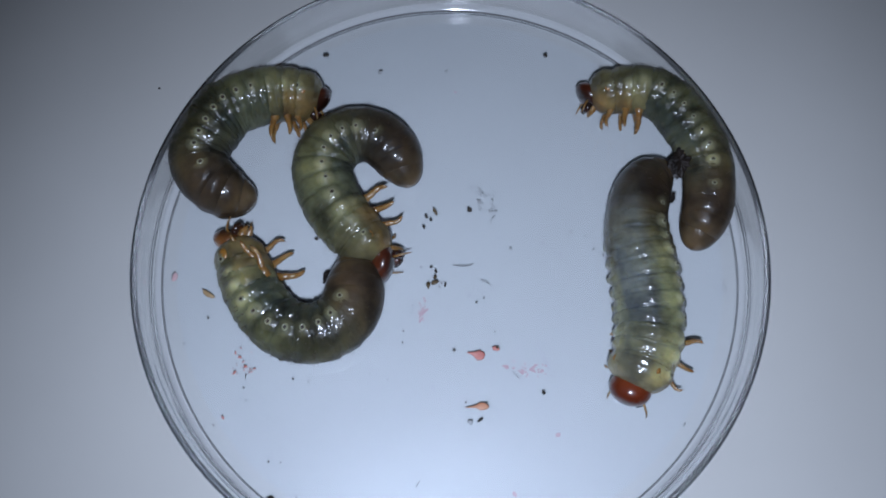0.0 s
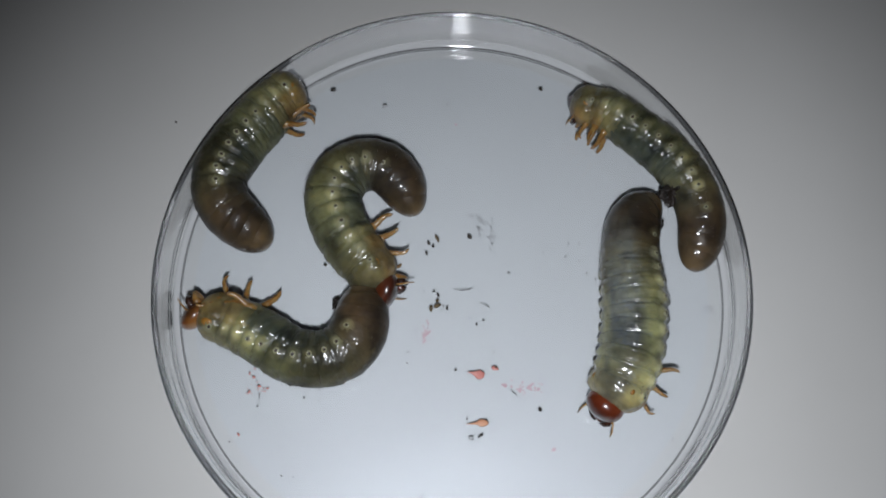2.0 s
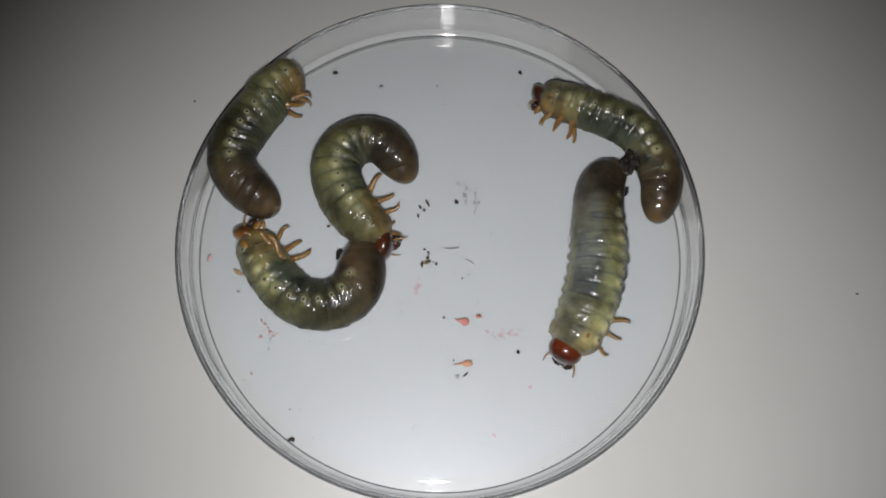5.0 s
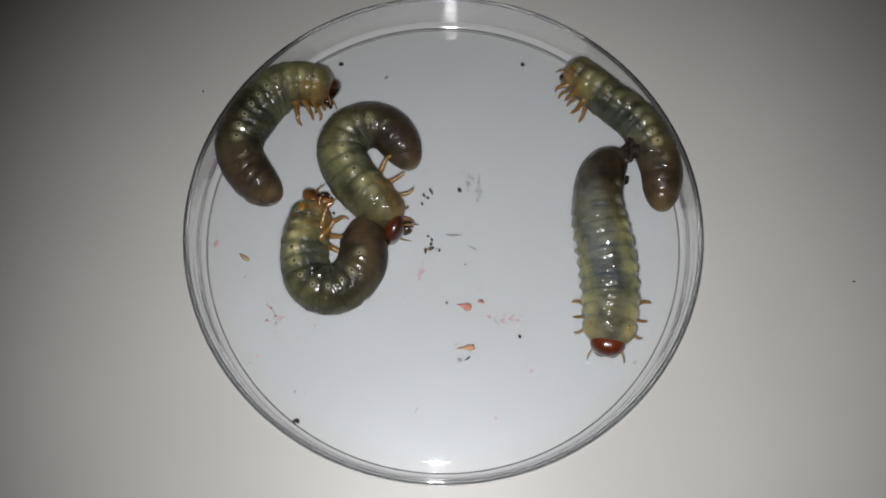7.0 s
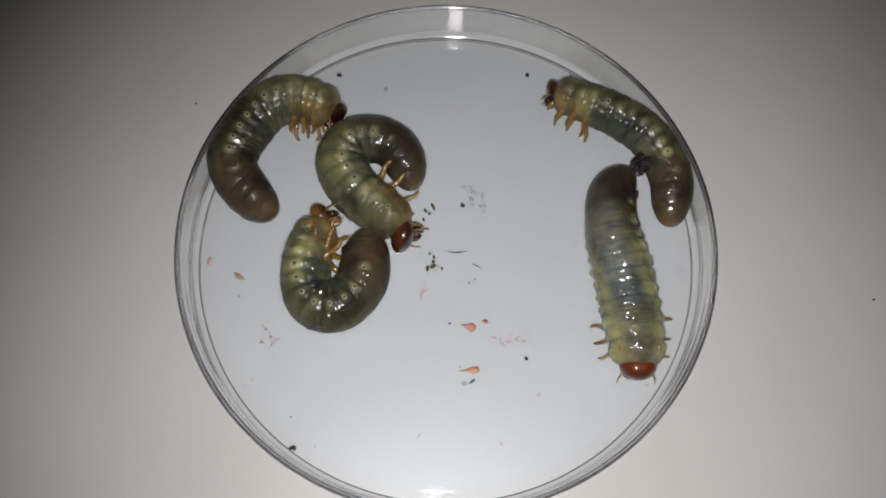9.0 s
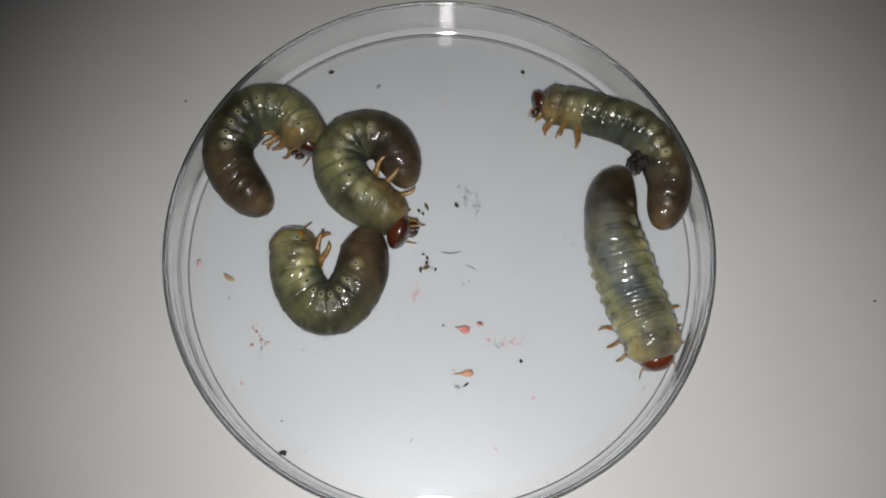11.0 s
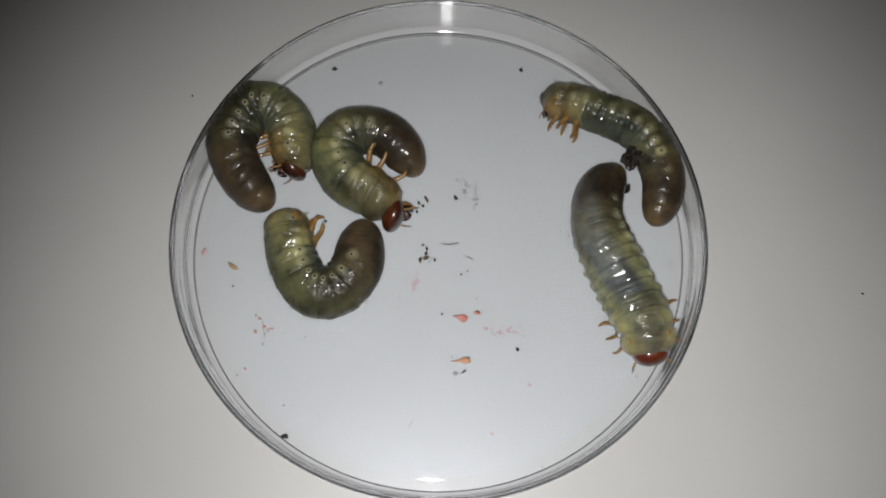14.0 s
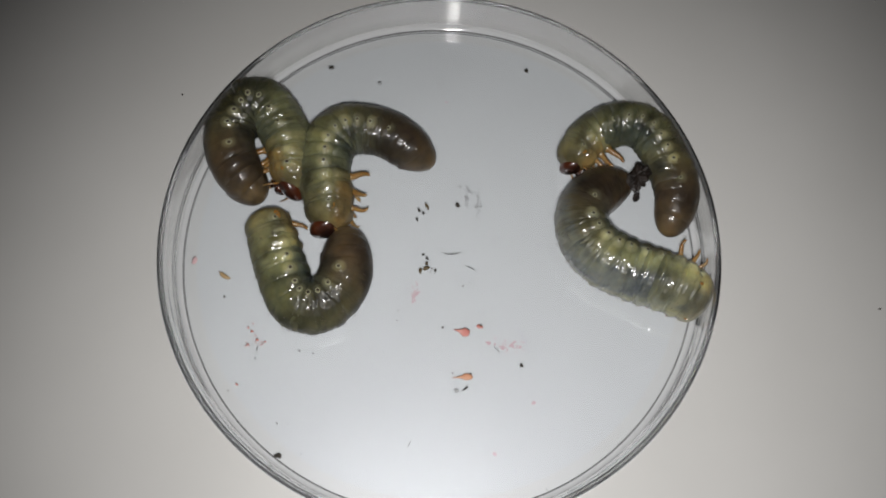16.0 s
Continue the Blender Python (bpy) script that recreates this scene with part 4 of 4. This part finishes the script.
specks("pink_specks", scatter(11.5, -15.9, 24, 1.9, 0.6, 0, (0.18, 0.48)), PINK_SCRAP, "pale pink specks strewn under the clear dish", BELOW)


def frass(x, y, turn, long, wide, high, label, seed, z=0.0):
    """A dark wet clump: one uneven body with knobs and short points all over; sizes in mm."""
    n, m = 64, 40
    off = Vector((seed * 3.1, seed * 1.7, seed * 0.9))
    verts = []
    for j in range(m + 1):
        e = math.pi * j / m
        for i in range(n):
            w = 2 * math.pi * i / n
            d = Vector((math.sin(e) * math.cos(w), math.sin(e) * math.sin(w), math.cos(e)))
            knobs = abs(noise.noise(d * 1.7 + off))
            q = 0.66 + 0.42 * noise.noise(d * 1.2 + off * 2) + 0.55 * knobs + 0.22 * noise.noise(d * 3.6 + off) + 0.07 * noise.noise(d * 9 + off)
            verts.append((d.x * q * long / 2 * MM, d.y * q * wide / 2 * MM, max(-0.5, d.z * q) * high / 2 * MM + high / 4 * MM))
    ob = new("frass_clump", mesh_of("frass_clump", verts, rings(n, m + 1), DARK_LITTER))
    ob.matrix_world = pose(x * MM, y * MM, z * MM, 0, 0, turn)
    return tagged(ob, label, "frass clump")


tail_clump = frass(34.0, 15.2, 62, 5.4, 3.8, 3.4, "dark wet frass clump between two grubs", 5, 4.6)
frass(33.7, 10.4, 80, 2.0, 1.2, 1.2, "small dark frass clump beside a grub's tail", 6)
belly_clump = frass(-18.1, -2.5, 70, 2.2, 1.7, 1.6, "small dark frass clump beside a grub's belly", 7)


def droplet(x, y, radius, high, label):
    """A low clear drop of moisture on the dish floor."""
    n = 20
    verts = []
    for r, h in ((1.0, 0.0), (0.93, 0.45), (0.7, 0.8), (0.35, 0.97), (0.05, 1.0)):
        verts += [(math.cos(2 * math.pi * i / n) * r * radius * MM, math.sin(2 * math.pi * i / n) * r * radius * MM, (0.01 + h * high) * MM) for i in range(n)]
    faces = rings(n, 5) + [tuple(range(4 * n, 5 * n))]
    ob = new("water_drop", mesh_of("water_drop", verts, faces, WET))
    ob.matrix_world = pose(x * MM, y * MM, 0)
    return tagged(ob, label, "water drop")


droplet(40.2, -4.1, 0.8, 0.10, "small round clear drop on the dish floor")
for x, y, radius in ((-17.6, -17.0, 0.16), (-16.3, -16.9, 0.13), (-15.6, -16.4, 0.17), (-14.4, -16.0, 0.20), (-13.9, -15.8, 0.14), (-12.9, -14.8, 0.17)):
    droplet(x, y, radius, radius * 0.42, "tiny clear wet drop beside a grub")
flake("speck_of_dirt", 74.2, -8.4, 0.5, 0.3, 0, 0.2, CRUMB, "tiny dark speck on the white table", "speck", 51).location.z = GROUND + 0.00001
flake("speck_of_dirt", -46.7, 29.2, 0.4, 0.3, 0, 0.2, CRUMB, "tiny dark speck on the white table", "speck", 52).location.z = GROUND + 0.00001


# ---------------------------------------------------------------- how the grubs move
def motions():
    larva_a.at(0.0, -28.8, 8.9, -160, -222, -287, -332, -349, -387, 37.4)
    larva_a.at(1.0, -28.1, 7.2, -190, -218, -284, -328, -337, -369, 36.8)
    larva_a.at(1.5, -28.1, 6.4, -197, -220, -276, -310, -315, -307, 34.3)
    larva_a.at(2.0, -28.4, 6.0, -205, -220, -274, -309, -311, -316, 34.6)
    larva_a.at(3.5, -28.3, 5.6, -197, -222, -275, -308, -311, -315, 34.7)
    larva_a.at(4.5, -28.6, 5.5, -202, -222, -267, -304, -311, -331, 35.1)
    larva_a.at(5.0, -28.6, 5.3, -203, -221, -267, -301, -311, -331, 34.9)
    larva_a.at(7.5, -29.2, 5.2, -192, -234, -280, -318, -357, -393, 40.0)
    larva_a.at(8.0, -29.1, 5.2, -195, -231, -282, -318, -360, -396, 40.8)
    larva_a.at(9.0, -29.0, 4.9, -197, -231, -280, -322, -361, -402, 41.0)
    larva_a.at(11.5, -28.6, 5.6, -201, -232, -274, -330, -408, -460, 38.3)
    larva_a.at(12.0, -28.3, 4.9, -201, -231, -269, -320, -414, -454, 39.2)
    larva_a.at(12.5, -28.5, 5.2, -204, -231, -267, -334, -421, -463, 38.9)
    larva_a.at(13.5, -28.9, 5.6, -203, -241, -270, -364, -427, -478, 40.3)
    larva_a.at(14.0, -28.8, 4.6, -201, -239, -269, -364, -438, -470, 43.4)
    larva_a.at(14.5, -29.0, 4.8, -206, -242, -270, -377, -446, -476, 43.4)
    larva_a.at(15.0, -29.8, 5.5, -207, -246, -277, -390, -437, -487, 43.6)
    larva_a.at(15.5, -29.8, 6.3, -204, -248, -280, -398, -430, -486, 43.5)
    larva_a.at(16.0, -29.3, 6.9, -204, -245, -285, -405, -436, -481, 43.2)
    larva_b.at(0.0, -5.1, 11.2, 100, 140, 216, 287, 314, 312, 41.8)
    larva_b.at(1.0, -5.1, 11.2, 100, 137, 216, 287, 315, 308, 41.8)
    larva_b.at(2.0, -5.2, 11.0, 95, 137, 216, 285, 313, 306, 42.0)
    larva_b.at(3.5, -4.6, 10.8, 97, 137, 214, 284, 311, 306, 42.0)
    larva_b.at(4.5, -4.8, 11.0, 100, 137, 217, 284, 313, 312, 42.2)
    larva_b.at(5.0, -4.9, 11.1, 100, 138, 217, 283, 315, 308, 41.3)
    larva_b.at(7.5, -5.2, 10.9, 97, 135, 213, 294, 324, 292, 42.2)
    larva_b.at(8.0, -5.1, 10.0, 97, 131, 208, 290, 332, 288, 42.6)
    larva_b.at(9.0, -5.4, 9.9, 83, 132, 201, 294, 329, 300, 42.7)
    larva_b.at(11.5, -4.9, 10.5, 91, 128, 207, 288, 336, 297, 41.4)
    larva_b.at(12.0, -5.2, 10.5, 86, 136, 204, 292, 337, 298, 41.8)
    larva_b.at(12.5, -5.1, 9.3, 87, 125, 201, 280, 340, 300, 42.1)
    larva_b.at(13.5, -4.7, 10.5, 91, 135, 200, 283, 344, 298, 40.5)
    larva_b.at(14.5, -1.6, 12.9, 130, 141, 192, 282, 330, 300, 40.2)
    larva_b.at(15.3, -1.1, 14.6, 138, 152, 181, 257, 310, 280, 37.2)
    larva_b.at(16.0, -1.3, 14.8, 141, 149, 184, 258, 288, 251, 37.0)
    larva_c.at(0.0, -13.8, 0.7, -74, -100, -169, -226, -250, -238, 38.4)
    larva_c.at(1.0, -14.0, 0.4, -75, -101, -167, -226, -251, -253, 38.5)
    larva_c.at(1.5, -13.8, -0.4, -78, -103, -169, -227, -249, -240, 37.7)
    larva_c.at(2.0, -13.9, -0.3, -74, -104, -172, -216, -203, -175, 37.9)
    larva_c.at(3.5, -13.4, 0.1, -82, -104, -180, -215, -195, -168, 38.7)
    larva_c.at(4.5, -14.0, 0.7, -81, -96, -168, -215, -210, -188, 38.8)
    larva_c.at(5.0, -13.3, 0.5, -81, -100, -169, -221, -242, -235, 38.8)
    larva_c.at(7.5, -13.2, 2.2, -94, -92, -154, -261, -282, -276, 40.1)
    larva_c.at(8.0, -13.2, 2.2, -95, -92, -160, -266, -282, -272, 40.7)
    larva_c.at(9.0, -13.1, 2.6, -86, -95, -149, -255, -286, -285, 39.1)
    larva_c.at(11.5, -11.5, 2.5, -96, -97, -131, -221, -253, -226, 34.6)
    larva_c.at(12.0, -11.7, 1.9, -97, -97, -135, -209, -237, -175, 33.9)
    larva_c.at(12.5, -11.7, 1.1, -89, -100, -140, -215, -212, -173, 33.2)
    larva_c.at(13.5, -12.4, 2.0, -92, -96, -143, -231, -257, -266, 35.2)
    larva_c.at(14.5, -12.4, 2.7, -99, -95, -143, -236, -253, -246, 35.3)
    larva_c.at(15.3, -14.1, 2.3, -85, -92, -147, -244, -247, -245, 36.1)
    larva_c.at(16.0, -15.0, 3.0, -85, -91, -142, -246, -252, -246, 37.2)
    larva_d.at(0.0, 34.4, 1.1, 47, 81, 98, 130, 175, 185, 38.5)
    larva_d.at(0.5, 34.9, 1.3, 51, 79, 106, 130, 153, 152, 36.9)
    larva_d.at(1.0, 35.5, 1.2, 57, 77, 105, 128, 128, 112, 34.7)
    larva_d.at(1.5, 35.6, 1.1, 56, 83, 109, 133, 131, 124, 35.9)
    larva_d.at(2.0, 36.5, 1.2, 57, 87, 119, 138, 142, 189, 39.3)
    larva_d.at(3.0, 36.0, 2.6, 55, 86, 122, 153, 154, 210, 39.0)
    larva_d.at(3.5, 36.7, 2.6, 61, 84, 119, 151, 158, 180, 39.1)
    larva_d.at(4.5, 37.4, 2.4, 66, 82, 120, 153, 154, 173, 38.6)
    larva_d.at(5.0, 37.4, 2.6, 70, 83, 125, 154, 154, 164, 38.4)
    larva_d.at(7.5, 38.7, 2.5, 81, 90, 117, 140, 133, 141, 36.0)
    larva_d.at(8.0, 38.5, 2.4, 78, 90, 123, 139, 141, 160, 37.7)
    larva_d.at(9.0, 37.9, 2.6, 76, 87, 122, 147, 151, 158, 37.4)
    larva_d.at(11.5, 36.4, 2.1, 60, 82, 121, 159, 157, 172, 39.0)
    larva_d.at(12.0, 36.4, 2.1, 61, 82, 119, 159, 157, 175, 39.0)
    larva_d.at(12.5, 36.7, 1.6, 67, 83, 120, 158, 164, 173, 39.6)
    larva_d.at(13.0, 36.2, 1.6, 57, 86, 124, 155, 160, 196, 40.4)
    larva_d.at(13.5, 36.6, 1.9, 63, 85, 114, 158, 157, 167, 38.4)
    larva_d.at(14.0, 36.3, 1.6, 54, 84, 116, 155, 151, 186, 38.1)
    larva_d.at(14.5, 36.6, 1.5, 65, 76, 108, 151, 152, 175, 35.0)
    larva_d.at(15.3, 36.6, 1.1, 56, 81, 104, 142, 176, 248, 37.3)
    larva_d.at(16.0, 36.8, 1.7, 57, 84, 108, 166, 216, 269, 38.5)
    larva_e.at(0.0, 33.2, 13.8, -162, -107, -81, -86, -109, -128, 39.1)
    larva_e.at(0.5, 33.1, 14.0, -163, -105, -82, -93, -116, -155, 39.5)
    larva_e.at(1.0, 33.1, 14.3, -164, -103, -84, -97, -118, -172, 39.4)
    larva_e.at(1.5, 33.1, 13.8, -170, -100, -82, -100, -119, -148, 39.2)
    larva_e.at(2.0, 33.2, 13.0, -164, -102, -85, -97, -115, -144, 38.5)
    larva_e.at(3.0, 32.6, 12.8, -176, -105, -87, -104, -138, -183, 37.7)
    larva_e.at(3.5, 33.6, 13.9, -167, -99, -87, -110, -128, -152, 40.7)
    larva_e.at(4.5, 33.6, 13.0, -175, -97, -91, -103, -117, -139, 40.3)
    larva_e.at(5.0, 33.5, 13.1, -175, -98, -90, -105, -116, -133, 40.1)
    larva_e.at(7.5, 33.4, 13.6, -164, -102, -79, -84, -92, -96, 40.9)
    larva_e.at(8.0, 32.8, 13.4, -157, -98, -78, -84, -89, -98, 40.4)
    larva_e.at(9.0, 33.2, 13.0, -162, -96, -79, -83, -87, -92, 39.9)
    larva_e.at(11.5, 32.6, 13.1, -143, -96, -76, -75, -76, -75, 37.9)
    larva_e.at(12.0, 33.0, 13.1, -152, -95, -74, -75, -85, -87, 40.0)
    larva_e.at(12.5, 32.6, 13.5, -138, -97, -75, -75, -87, -90, 39.1)
    larva_e.at(13.0, 33.3, 11.8, -166, -109, -72, -67, -68, -56, 38.1)
    larva_e.at(13.5, 32.7, 13.4, -150, -97, -71, -76, -81, -66, 39.5)
    larva_e.at(14.0, 33.0, 12.1, -164, -105, -70, -67, -75, -85, 39.7)
    larva_e.at(14.5, 33.4, 14.0, -158, -111, -73, -64, -75, -62, 38.2)
    larva_e.at(15.0, 32.0, 11.7, -168, -124, -60, -31, -46, -42, 38.7)
    larva_e.at(15.5, 32.0, 10.9, -180, -131, -65, -26, -37, -33, 39.4)
    larva_e.at(16.0, 32.7, 11.4, -182, -138, -67, -20, -28, -14, 39.3)
    walk(belly_clump, [(0.0, pose(MM * -18.1, -2.5 * MM, 0 * MM, 0, 0, 70)), (1.0, pose(MM * -18.1, -2.8 * MM, 0 * MM, 0, 0, 70)), (2.0, pose(MM * -18.0, -2.8 * MM, 0 * MM, 0, 0, 70)), (3.5, pose(MM * -18.0, -2.9 * MM, 0 * MM, 0, 0, 70)), (5.0, pose(MM * -17.8, -1.9 * MM, 0 * MM, 0, 0, 70)), (7.5, pose(MM * -18.0, -1.3 * MM, 0 * MM, 0, 0, 70)), (9.0, pose(MM * -17.5, -0.5 * MM, 0 * MM, 0, 0, 70)), (11.5, pose(MM * -16.1, 0.2 * MM, 0 * MM, 0, 0, 70)), (12.5, pose(MM * -16.0, 0.1 * MM, 0 * MM, 0, 0, 70)), (13.5, pose(MM * -16.2, 0.1 * MM, 0 * MM, 0, 0, 70)), (14.5, pose(MM * -16.9, 0.4 * MM, 0 * MM, 0, 0, 70)), (15.3, pose(MM * -18.1, -0.2 * MM, 0 * MM, 0, 0, 70)), (16.0, pose(MM * -19.3, -1.5 * MM, 0 * MM, 0, 0, 70))])
    walk(tail_clump, [(0.0, pose(MM * 34.0, (15.6 - 1.6) * MM, 5.6 * MM, 0, 0, 62)), (1.0, pose(MM * 34.3, (16.2 - 1.6) * MM, 5.6 * MM, 0, 0, 62)), (2.0, pose(MM * 34.6, (15.6 - 1.6) * MM, 5.6 * MM, 0, 0, 62)), (3.5, pose(MM * 34.1, (15.9 - 1.6) * MM, 5.6 * MM, 0, 0, 62)), (5.0, pose(MM * 33.8, (15.5 - 1.6) * MM, 5.6 * MM, 0, 0, 62)), (7.5, pose(MM * 33.8, (15.8 - 1.6) * MM, 5.6 * MM, 0, 0, 62)), (9.0, pose(MM * 34.0, (15.9 - 1.6) * MM, 5.6 * MM, 0, 0, 62)), (11.5, pose(MM * 33.8, (15.9 - 1.6) * MM, 5.6 * MM, 0, 0, 62)), (12.5, pose(MM * 33.6, (15.7 - 1.6) * MM, 5.6 * MM, 0, 0, 62)), (14.5, pose(MM * 33.9, (15.7 - 1.6) * MM, 5.6 * MM, 0, 0, 62)), (15.3, pose(MM * 32.6, (15.1 - 1.6) * MM, 5.6 * MM, 0, 0, 62)), (16.0, pose(MM * 32.9, (13.3 - 1.6) * MM, 5.6 * MM, 0, 0, 62))])
    for larva in (larva_a, larva_b, larva_c, larva_d, larva_e):
        larva.crawl()


motions()
